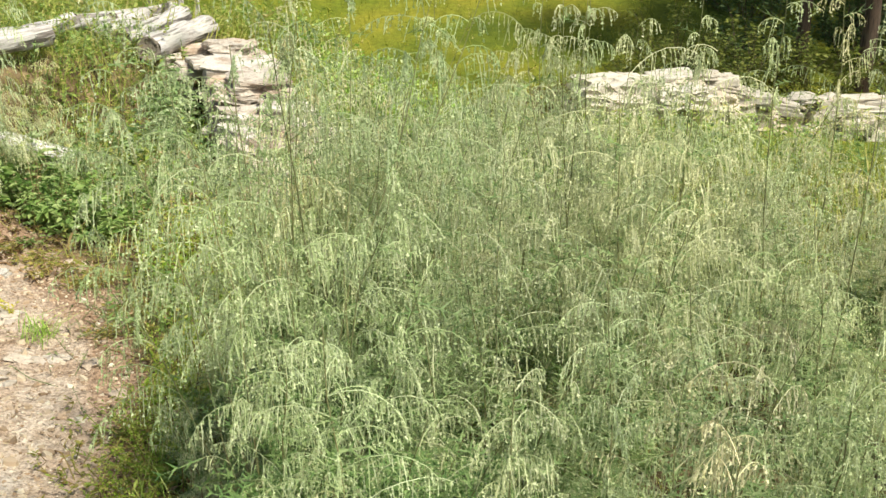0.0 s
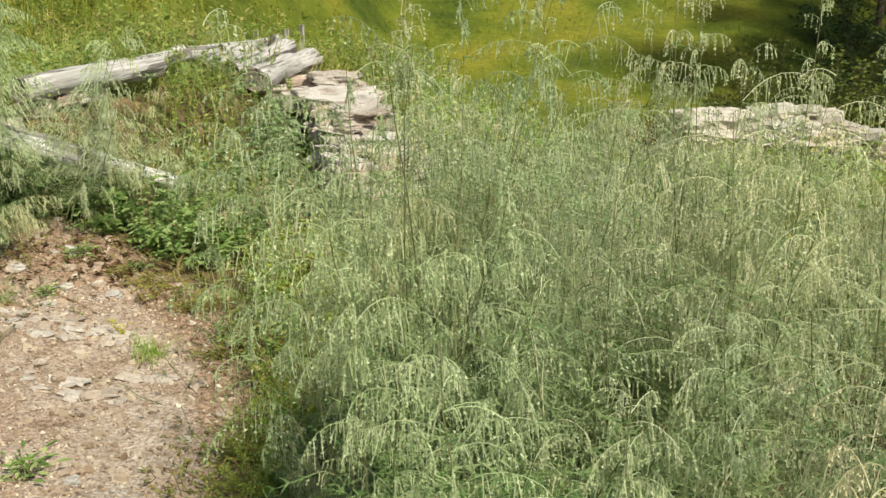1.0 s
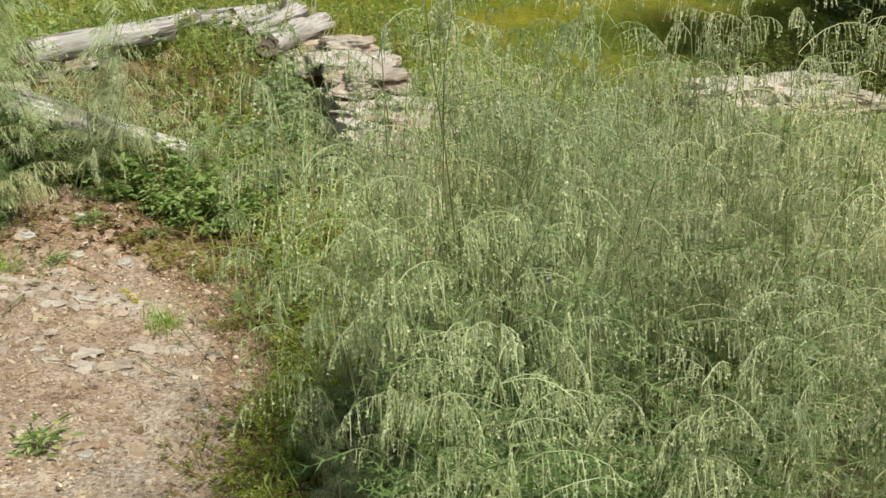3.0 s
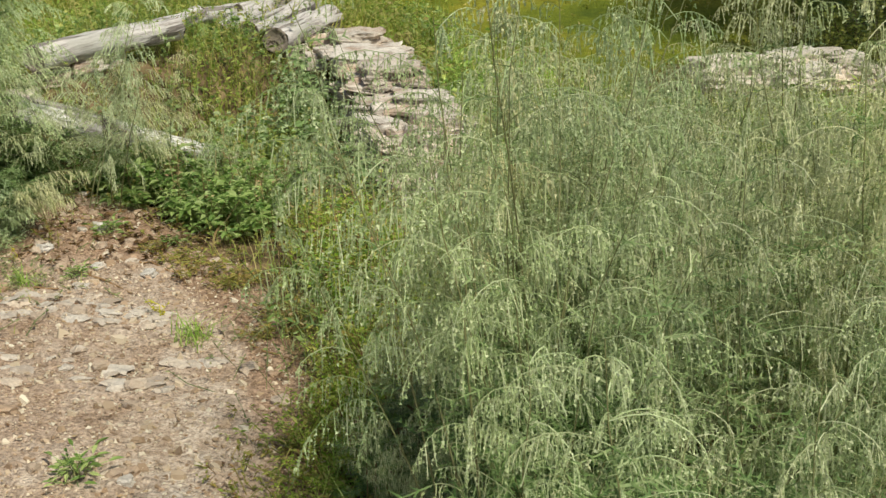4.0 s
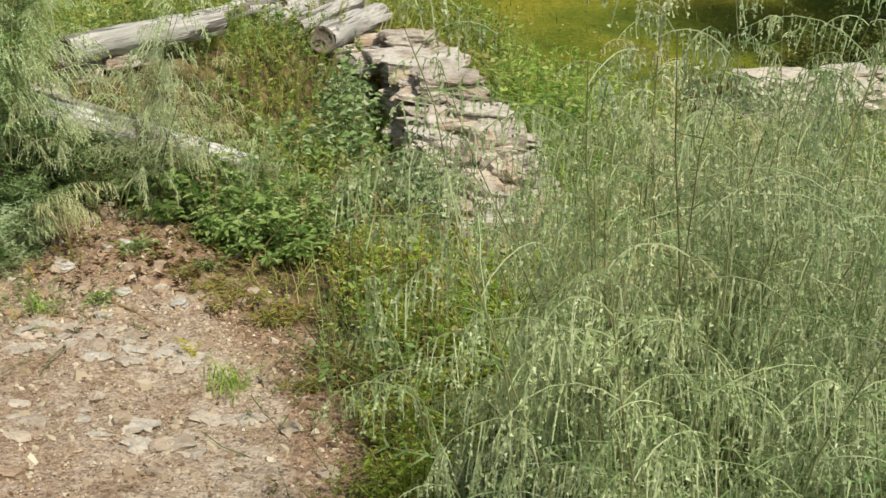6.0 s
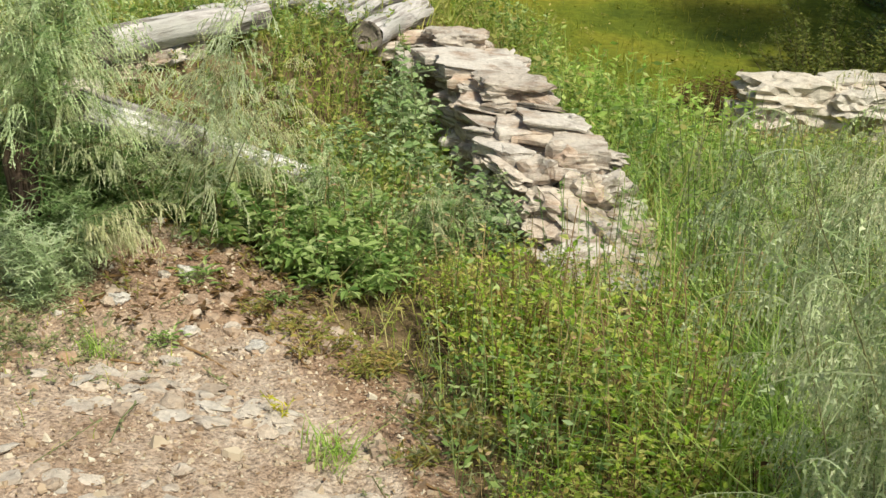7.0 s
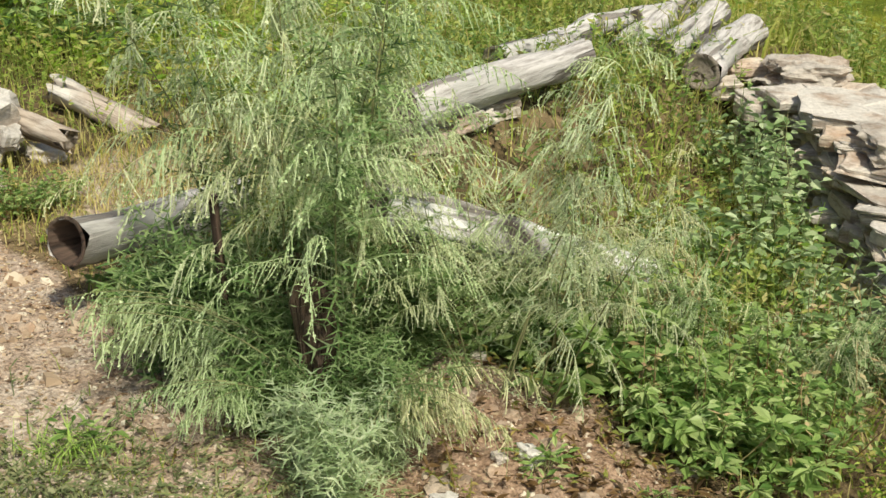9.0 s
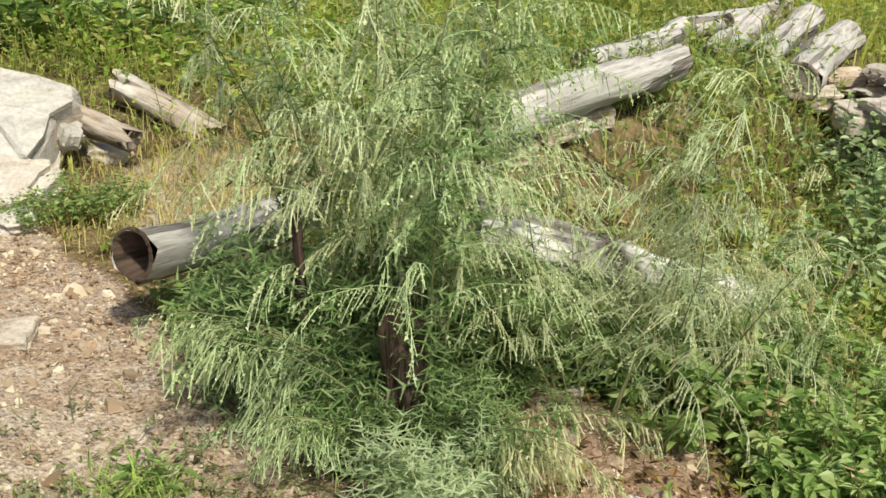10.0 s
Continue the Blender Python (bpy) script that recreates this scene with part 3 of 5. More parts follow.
def log_between(name, label, a, b, r0, r1, mat, seed, end_a=0.004, end_b=0.004, bend=0.022, category="log", rag=0.0):
    """A log from a to b, lying as it fell."""
    a, b = Vector(a), Vector(b)
    m = Matrix.Translation((a + b) / 2) @ (b - a).to_track_quat("Z", "Y").to_matrix().to_4x4()
    t = thing(name, label, category, at=m)
    length = (b - a).length
    part("trunk", log_mesh("trunk", mat, r0, r1, length, seed, bend=bend, rag=rag), t)
    for r, z, d, flip in ((r1, length / 2, end_b, 0), (r0, -length / 2, end_a, 180)):
        u = 1 if z > 0 else 0
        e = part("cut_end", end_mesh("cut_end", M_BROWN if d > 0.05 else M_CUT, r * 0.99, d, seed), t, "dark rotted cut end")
        e.matrix_basis = pose(bend * math.sin(u * 3.0 + seed), bend * math.cos(u * 2.3 + seed * 2), z, flip)
    return t


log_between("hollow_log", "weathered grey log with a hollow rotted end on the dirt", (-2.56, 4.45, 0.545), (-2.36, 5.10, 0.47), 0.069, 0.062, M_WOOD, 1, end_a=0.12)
log_between("fallen_log", "pale peeling log lying aslant in the weeds", (-1.79, 4.66, 0.62), (-1.04, 5.42, 0.12), 0.068, 0.052, M_BARK, 2, bend=0.03)
log_between("wooden_rail", "thick grey weathered log lying over the stones", (-1.82, 5.08, 0.735), (-1.38, 6.12, 0.745), 0.062, 0.056, M_WOOD, 3)
log_between("wooden_rail", "bleached log lying behind the thick one", (-1.71, 6.08, 0.72), (-1.36, 6.78, 0.745), 0.055, 0.052, M_WOOD, 4)
log_between("wooden_rail", "bleached pole leading up to the short logs", (-1.42, 6.86, 0.69), (-1.00, 7.66, 0.71), 0.045, 0.040, M_WOOD, 13)
log_between("wooden_rail", "thin bleached pole at the back of the pile", (-1.22, 7.2, 0.70), (-0.92, 8.0, 0.72), 0.033, 0.033, M_WOOD, 10)
log_between("short_log", "short thick grey log resting on the wall end", (-0.93, 6.70, 0.55), (-0.66, 7.68, 0.57), 0.080, 0.088, M_WOOD, 6)
log_between("short_log", "short grey log wedged beside the thick one", (-1.07, 6.76, 0.62), (-0.84, 7.70, 0.68), 0.062, 0.066, M_WOOD, 7)
log_between("short_log", "short grey log at the edge of the pile", (-1.26, 6.84, 0.60), (-1.08, 7.56, 0.66), 0.060, 0.062, M_WOOD, 15)
log_between("split_timber", "split brown timber with a ragged pale top", (-3.62, 5.70, 0.58), (-3.14, 5.58, 0.47), 0.054, 0.040, M_OLDWOOD, 8, rag=0.09)
log_between("split_timber", "old grey split timber lying in dry grass", (-3.55, 6.22, 0.48), (-3.10, 6.12, 0.36), 0.062, 0.045, M_OLDWOOD, 9, rag=0.12)
for x, y, top in [(-0.90, 8.20, 0.74), (-0.80, 8.28, 0.76), (-1.13, 8.20, 0.73)]:
    log_between("wooden_stake", "pale dry stake standing behind the log pile", (x, y, 0.38), (x + 0.01, y, top), 0.022, 0.019, M_WOOD, int(x * -100), bend=0.006, category="stake")
log_between("wooden_stake", "thin dark weathered stake standing in the weeds", (-2.06, 4.24, 0.22), (-2.09, 4.26, 0.75), 0.013, 0.011, M_BROWN, 11, bend=0.004, category="stake")
put(tagged(new("dead_stump", boulder_mesh("dead_stump", M_STUMP, 5, 0.45, 4, 0.25)), "crumbling reddish brown stump among the wormwood", "stump"), -1.84, 4.22, 0.37, 0.11, 0.10, 0.44, 4, -12, 75)


# ---- plants ----
def along_line(line, t):
    """Points at t (0 to 1) on polylines (k, n, 3), one for each row."""
    q = np.clip(t, 0, 1) * (line.shape[1] - 1)
    i = np.minimum(q.astype(int), line.shape[1] - 2)
    w = (q - i)[:, None]
    k = np.arange(len(line))
    return line[k, i] * (1 - w) + line[k, i + 1] * w


def cut_leaves(soup, rng, starts, ld, ll, width, pairs=3):
    """Feathery leaves: a midrib with narrow lobes on both sides."""
    k = len(starts)
    side = unit(np.cross(ld, unit(np.array([0, 0, 1.0]) + rng.normal(size=ld.shape) * 0.35)))
    rise = np.cross(side, ld)
    for j in range(pairs):
        w0 = 0.22 + 0.68 * j / max(1, pairs - 1)
        lobe = ll * 0.44 * (1 - 0.55 * abs(w0 - 0.4))
        for sgn in (-1, 1):
            b0 = starts + ld * (ll * w0)[:, None] - rise * (ll * 0.10 * w0 * w0)[:, None]
            d = unit(ld * 0.75 + side * sgn + rng.normal(size=ld.shape) * 0.13)
            half = ld * (width * 0.5)
            soup.tris(np.stack([b0 - half, b0 + half, b0 + d * lobe[:, None]], 1))
    wide = side * (width * 0.45)
    soup.tris(np.stack([starts - wide, starts + wide, starts + ld * (ll * 1.08)[:, None] - rise * (ll * 0.13)[:, None]], 1))


def hang_strings(sp, rng, bp, bl, baz, at, feathery, tassel, gap, heads, bead, cord=1.0):
    """Strings of tiny flower heads hanging in a row from each branch; tells where they start and which bear flowers."""
    bo = np.stack([np.cos(baz), np.sin(baz), 0 * baz], -1)
    per = np.clip((bl / gap).astype(int), 4, 30)
    bi = np.repeat(np.arange(len(bl)), per)
    order = np.arange(len(bi)) - np.repeat(np.cumsum(per) - per, per)
    t = 0.14 + 0.86 * (order + rng.uniform(0.1, 0.9, len(bi))) / per[bi]
    hang = along_line(bp[bi], t)
    ln = tassel * rng.uniform(0.45, 1.15, len(bi)) * (0.42 + 0.75 * np.sin(np.pi * np.clip(t, 0, 1) ** 0.8)) * np.where(at[bi] > 0.88, 0.75, 1.0)
    ok = at[bi] > feathery * rng.uniform(0.5, 1.3, len(bi))
    hb, lb, bb = hang[ok], ln[ok], bi[ok]
    m = len(hb)
    sway = rng.normal(size=(m, 3)) * (0.13 if cord < 1.8 else 0.26) + bo[bb] * (0.10 if cord < 1.8 else 0.42)
    sway[:, 2] = -1
    sway = unit(sway)
    kick = bo[bb] * 0.35 + rng.normal(size=(m, 3)) * 0.35
    kick[:, 2] = -0.3
    line = np.stack([hb, hb + (sway * 0.75 + kick * 0.3) * (lb * 0.4)[:, None], hb + (sway + kick * 0.16) * lb[:, None]], 1)
    sp.ribbons(line, np.broadcast_to(cord * np.array([0.0012, 0.0011, 0.0007]), (m, 3)), unit(np.cross(sway, rand_dirs(rng, m))))
    c = np.concatenate([along_line(line, np.full(m, v) + rng.uniform(-0.07, 0.07, m)) for v in np.linspace(0.12, 1.0, heads)])
    d = unit(np.tile(sway, (heads, 1)) + rng.normal(size=c.shape) * 0.8)
    e = unit(np.cross(d, rand_dirs(rng, len(c))))
    c = c + e * rng.uniform(-0.002, 0.002, len(c))[:, None]
    L = bead * rng.uniform(0.0038, 0.0068, len(c))[:, None]
    W = L * rng.uniform(0.34, 0.52, len(c))[:, None]
    sp.tris(np.stack([c - d * L * 0.5 - e * W, c - d * L * 0.5 + e * W, c + d * L * 0.6], 1))
    return hang, ok


def fan_parts(seed, count, length, spread, tassel):
    """Low sprays that arch out to one side (along x) from one root, with drooping strings and leaves below."""
    rng = np.random.default_rng(seed)
    T = 9
    w = np.linspace(0, 1, T)
    az = rng.uniform(-spread, spread, count)
    bl = length * rng.uniform(0.6, 1.1, count)
    elev = rng.uniform(1.3, 1.5, count)[:, None] - (1.75 * w ** 0.8)[None] * rng.uniform(0.8, 1.05, count)[:, None]
    p = np.zeros((count, T, 3))
    p[:, 0] = np.stack([rng.normal(size=count) * 0.02, rng.normal(size=count) * 0.03, rng.uniform(0.06, 0.10, count)], -1)
    for k in range(1, T):
        p[:, k] = p[:, k - 1] + np.stack([np.cos(az) * np.cos(elev[:, k]), np.sin(az) * np.cos(elev[:, k]), np.sin(elev[:, k])], -1) * (bl / (T - 1))[:, None]
    p[..., 2] = np.maximum(p[..., 2], 0.012)
    stems = []
    for k in range(count):
        s = Soup()
        s.tubes(p[k:k + 1], (0.0026 * (1 - 0.7 * w))[None], 4)
        stems.append(s.mesh("stem", M_STEM, True))
    # short side twigs all along, each with its own strings
    n = count * 9
    own = np.repeat(np.arange(count), 9)
    at = np.tile(np.linspace(0.4, 0.97, 9), count)
    baz = az[own] + rng.choice([-1, 1], n) * rng.uniform(0.3, 1.1, n)
    tl = length * rng.uniform(0.14, 0.34, n) * (1.15 - at)
    q = np.zeros((n, 5, 3))
    q[:, 0] = along_line(p[own], at)
    for k in range(1, 5):
        el = 0.35 - 0.42 * k
        q[:, k] = q[:, k - 1] + np.stack([np.cos(baz) * math.cos(el), np.sin(baz) * math.cos(el), np.full(n, math.sin(el))], -1) * (tl / 4)[:, None]
    q[..., 2] = np.maximum(q[..., 2], 0.012)
    sp = Soup()
    sp.tubes(q, np.broadcast_to(0.0009 * (1 - 0.4 * np.linspace(0, 1, 5)), (n, 5)), 3)
    hang_strings(sp, rng, q, tl, baz, np.full(n, 0.5), 0.0, tassel, 0.018, 4, 1.2, 2.6)
    hang_strings(sp, rng, p, bl * 1.3, az, np.full(count, 0.5), 0.0, tassel * 1.1, 0.017, 5, 1.2, 2.8)
    lf = Soup()
    k = count * 7
    o = rng.integers(0, count, k)
    a = az[o] + rng.normal(size=k) * 0.9
    ld = unit(np.stack([np.cos(a), np.sin(a), rng.uniform(-0.3, 0.5, k)], -1))
    cut_leaves(lf, rng, along_line(p[o], rng.uniform(0.02, 0.6, k)), ld, rng.uniform(0.06, 0.13, k), 0.008)
    return stems, sp.mesh("flower_sprays", M_SILVER), lf.mesh("feathery_leaves", M_CUTLEAF)


def wormwood_parts(seed, h, stems=6, spread=0.25, branches=22, feathery=0.5, lean=0.16, tassel=0.062, leaf=1.0, leafy=62, reach=1.0, lift=0.95, leaf_mat=None, low=0.14, gap=0.0115, heads=5, bead=1.08, bead_mat=None, cord=1.6):
    """Stems, arching branches combed with hanging strings of tiny flower heads, feathery leaves."""
    rng = np.random.default_rng(seed)
    S = 10
    u = np.linspace(0, 1, S)
    az = rng.uniform(0, 2 * np.pi, stems)
    out = np.stack([np.cos(az), np.sin(az), 0 * az], -1)
    hh = h * rng.uniform(0.68, 1.0, stems)
    hh[0] = h
    base = out * rng.uniform(0.01, 0.06, stems)[:, None]
    p = base[:, None] + out[:, None] * (rng.uniform(0.3, 1.0, stems)[:, None] * (lean + spread) * u ** 1.4)[..., None] * h * 0.55
    p[..., 2] += hh[:, None] * u
    p[:, :, :2] += 0.012 * np.cumsum(rng.normal(size=(stems, S, 2)), 1) * u[None, :, None]
    rad = (0.0040 * (1 - 0.82 * u))[None] * rng.uniform(0.7, 1.15, stems)[:, None]
    stem_meshes = []
    for k in range(stems):
        s = Soup()
        s.tubes(p[k:k + 1], rad[k:k + 1], 5)
        stem_meshes.append(s.mesh("stem", M_STEM, True))
    # arching side branches
    B = stems * branches
    own = np.repeat(np.arange(stems), branches)
    at = np.clip(np.tile(np.linspace(low, 0.99, branches), stems) + rng.normal(size=B) * 0.015, 0.08, 0.995)
    start = along_line(p[own], at)
    baz = rng.uniform(0, 2 * np.pi, B)
    bl = reach * h * (0.32 * (1 - at) ** 0.6 + 0.07) * rng.uniform(0.45, 1.3, B)
    T = 7
    w = np.linspace(0, 1, T)
    elev = (lift * rng.uniform(0.7, 1.25, B)[:, None] - 1.75 * w[None] ** 1.3 * rng.uniform(0.7, 1.15, B)[:, None])
    swing = np.cumsum(rng.normal(size=(B, T)) * 0.09, 1)
    step = (bl / (T - 1))[:, None]
    bp = np.zeros((B, T, 3))
    bp[:, 0] = start
    for k in range(1, T):
        way = np.stack([np.cos(baz + swing[:, k]), np.sin(baz + swing[:, k]), 0 * baz], -1)
        bp[:, k] = bp[:, k - 1] + (way * np.cos(elev[:, k:k + 1]) + np.array([0, 0, 1.0]) * np.sin(elev[:, k:k + 1])) * step
    bp[..., 2] = np.maximum(bp[..., 2], 0.015)
    sp = Soup()
    sp.tubes(bp, np.broadcast_to(0.00105 * (1 - 0.45 * w), (B, T)), 3)
    hang, ok = hang_strings(sp, rng, bp, bl, baz, at, feathery, tassel, gap, heads, bead, cord)
    sprays = sp.mesh("flower_sprays", bead_mat or M_BEAD)
    # feathery leaves, thickest low down
    lf = Soup()
    nlow = int(stems * leafy)
    so = rng.integers(0, stems, nlow)
    lb0 = along_line(p[so], rng.uniform(0.03, 0.92, nlow) ** 1.1)
    lbr = hang[~ok]
    lbr = lbr[rng.permutation(len(lbr))[:int(13 * leafy)]]
    starts = np.concatenate([lb0, lbr])
    la = rng.uniform(0, 2 * np.pi, len(starts))
    ld = unit(np.stack([np.cos(la), np.sin(la), rng.uniform(-0.35, 0.6, len(la))], -1))
    cut_leaves(lf, rng, starts, ld, rng.uniform(0.035, 0.085, len(starts)) * leaf, 0.0052 * leaf)
    return stem_meshes, sprays, lf.mesh("feathery_leaves", leaf_mat or M_FEATHER)


def wormwood(parts, label, at, group="wormwood plants"):
    t = thing("wormwood_plant", label, "wormwood", group, at=at)
    for s in parts[0]:
        part("stem", s, t)
    tagged(part("flower_sprays", parts[1], t, "pale green hanging strings of tiny flower heads"), kind="stuff")
    tagged(part("feathery_leaves", parts[2], t, "grey green feathery cut leaves"), kind="stuff")
    return t


WW = [wormwood_parts(21, 1.18, 7, 0.32), wormwood_parts(22, 1.05, 6, 0.38), wormwood_parts(23, 1.3, 5, 0.26, 24), wormwood_parts(24, 0.95, 7, 0.42, 20), wormwood_parts(25, 1.45, 4, 0.2, 28, 0.3, 0.12),
      wormwood_parts(26, 0.82, 7, 0.42, 16, 0.8, 0.2, 0.05, 1.1, 90, 0.9, leaf_mat=M_DARKFEATHER), wormwood_parts(27, 1.25, 3, 0.34, 20, 0.25, 0.2, 0.06, 1.0, 24, 0.95, low=0.3),
      wormwood_parts(28, 1.2, 3, 0.34, 20, 0.3, 0.24, 0.065, 1.0, 24, 0.9, low=0.35, heads=7),
      wormwood_parts(29, 1.4, 4, 0.30, 14, 0.2, 0.14, 0.055, 1.0, 8, 0.72, low=0.56, heads=6)]
WW += [wormwood_parts(39, 1.0, 1, 0.05, 36, 0.3, 0.03, 0.050, 1.0, 60, 0.85, 0.8, low=0.40, gap=0.009, heads=5, bead=0.95, bead_mat=M_SILVER),
       wormwood_parts(40, 1.4, 1, 0.12, 24, 0.3, 0.06, 0.05, 1.0, 12, 0.42, low=0.55, heads=6)]
LABELS = ["tall pale green wormwood plant with weeping flower sprays", "bushy grey green wormwood plant with drooping sprays", "upright wormwood plant with arching flowering tips",
          "low spreading wormwood plant with pale hanging tassels", "slender tall wormwood plant with a nodding spire",
          "leafy grey green wormwood plant at the edge of the dirt", "airy tall wormwood plant with sparse drooping sprays", "thin airy wormwood plant with long hanging tassels", "sparse tall wormwood plant with tan drooping tips",
          "cone shaped wormwood plant with tiers of silvery weeping sprays", "single tall wormwood spire nodding over the others"]
# x, y, kind, turn, size
MASS = [(0.40, 0.94, 5, 20, 0.95), (0.68, 1.00, 1, 200, 0.95), (0.27, 1.26, 5, 110, 0.95), (0.19, 1.45, 5, 60, 0.85), (1.00, 1.22, 3, 70, 1.00), (0.50, 1.48, 1, 310, 1.04), (0.19, 1.78, 5, 50, 0.95),
        (0.24, 1.80, 0, 140, 0.92), (0.78, 1.82, 0, 150, 1.06), (1.28, 1.70, 1, 10, 0.90), (0.46, 2.12, 2, 250, 0.75), (1.00, 2.22, 0, 330, 0.91), (0.18, 2.12, 5, 230, 0.87), (0.22, 2.45, 1, 170, 0.73),
        (0.70, 2.52, 2, 95, 0.86), (1.50, 2.25, 3, 280, 0.84), (0.36, 2.78, 0, 15, 0.75), (1.00, 2.85, 1, 120, 0.84), (1.42, 2.90, 3, 225, 0.84), (1.85, 2.70, 3, 60, 0.84), (0.66, 3.15, 1, 300, 0.75),
        (1.15, 3.40, 3, 185, 0.82), (1.75, 3.35, 3, 45, 0.77), (2.20, 3.20, 3, 135, 0.77), (1.80, 2.05, 3, 240, 0.82), (1.45, 1.42, 4, 300, 0.74), (0.86, 2.0, 4, 200, 0.73),
        (0.14, 1.98, 7, 80, 1.06), (0.18, 1.84, 6, 150, 1.08), (0.21, 2.18, 7, 230, 0.96), (0.21, 2.04, 6, 290, 0.96), (0.22, 2.30, 6, 10, 0.96), (0.20, 2.16, 6, 200, 0.91), (0.42, 2.25, 6, 60, 0.91), (0.26, 2.50, 7, 330, 0.91), (0.19, 2.40, 6, 20, 0.82),
        (0.07, 1.64, 8, 0, 1.02), (0.11, 1.50, 8, 140, 0.98), (0.19, 1.62, 8, 60, 1.00), (0.13, 1.90, 8, 250, 0.95), (0.60, 2.90, 6, 280, 0.87), (0.86, 3.05, 7, 190, 0.91), (1.25, 2.55, 6, 100, 0.91),
        (0.233, 0.94, 9, 0, 0.97), (0.108, 1.254, 9, 130, 0.85), (0.445, 1.013, 9, 250, 0.88), (0.72, 1.35, 9, 40, 0.90),
        (0.14, 2.0, 10, 0, 0.97), (0.02, 1.97, 10, 90, 0.98), (0.50, 2.45, 10, 200, 0.96), (0.76, 2.35, 10, 40, 0.99), (0.97, 2.45, 10, 300, 0.98), (1.45, 2.3, 10, 150, 1.00), (1.22, 1.75, 10, 60, 0.94), (0.62, 2.30, 10, 120, 0.95), (0.87, 2.20, 10, 260, 1.00), (1.10, 2.42, 10, 20, 0.97), (1.30, 2.12, 10, 330, 1.02),
        (-0.02, 1.72, 3, 200, 0.42), (-0.04, 2.05, 3, 120, 0.40), (0.0, 2.35, 3, 250, 0.42), (0.04, 1.45, 3, 30, 0.40),
        (-0.07, 1.88, 1, 80, 0.44), (-0.13, 2.20, 5, 300, 0.42), (-0.04, 1.60, 5, 160, 0.46), (-0.10, 2.48, 1, 20, 0.38)]
PALE = []
for stem_set, sprays, leaves in WW:
    light_sprays = sprays.copy()
    light_sprays.materials[0] = M_PALEBEAD if sprays.materials[0] is M_BEAD else M_SILVER
    PALE.append((stem_set, light_sprays, leaves))
for x, y, k, turn, size in MASS:
    # plants farther in and towards the slope get tan flowers, lightened for less shade
    wormwood((PALE if y > 1.95 and x > 0.24 or x > 0.6 or k == 10 else WW)[k], LABELS[k], pose(x, y, float(height(x, y)) - 0.01, 0, 0, turn) @ Matrix.Scale(size, 4))

WD = [wormwood_parts(31, 1.5, 3, 0.16, 20, 0.3, 0.08, 0.058, 1.6, 100, 0.78, 0.8, M_CUTLEAF, 0.34, 0.0135, 5, 1.25, M_SILVER, 2.0), wormwood_parts(32, 0.50, 4, 1.1, 12, 0.25, 0.3, 0.085, 1.4, 44, 1.6, 0.7, M_CUTLEAF, 0.14, 0.0115, 5, 1.25, M_SILVER, 2.0),
      wormwood_parts(33, 0.44, 6, 0.42, 4, 1.4, 0.14, 0.05, 1.9, 36, 0.5, leaf_mat=M_PALEFEATHER), wormwood_parts(34, 0.98, 4, 0.35, 18, 0.25, 0.2, 0.068, 1.4, 50, 1.15, 0.85, M_CUTLEAF, 0.3, 0.0135, 5, 1.25, M_SILVER, 2.2),
      wormwood_parts(36, 0.50, 6, 0.60, 8, 1.4, 0.2, 0.05, 2.0, 40, 0.9, leaf_mat=M_CUTLEAF),
      fan_parts(37, 6, 0.52, 0.4, 0.07), fan_parts(38, 5, 0.55, 0.3, 0.075),
      wormwood_parts(41, 0.98, 2, 0.3, 17, 0.2, 0.22, 0.068, 1.2, 16, 1.1, 0.8, M_PALEFEATHER, 0.38, 0.0135, 5, 1.2, M_SILVER, 2.4)]
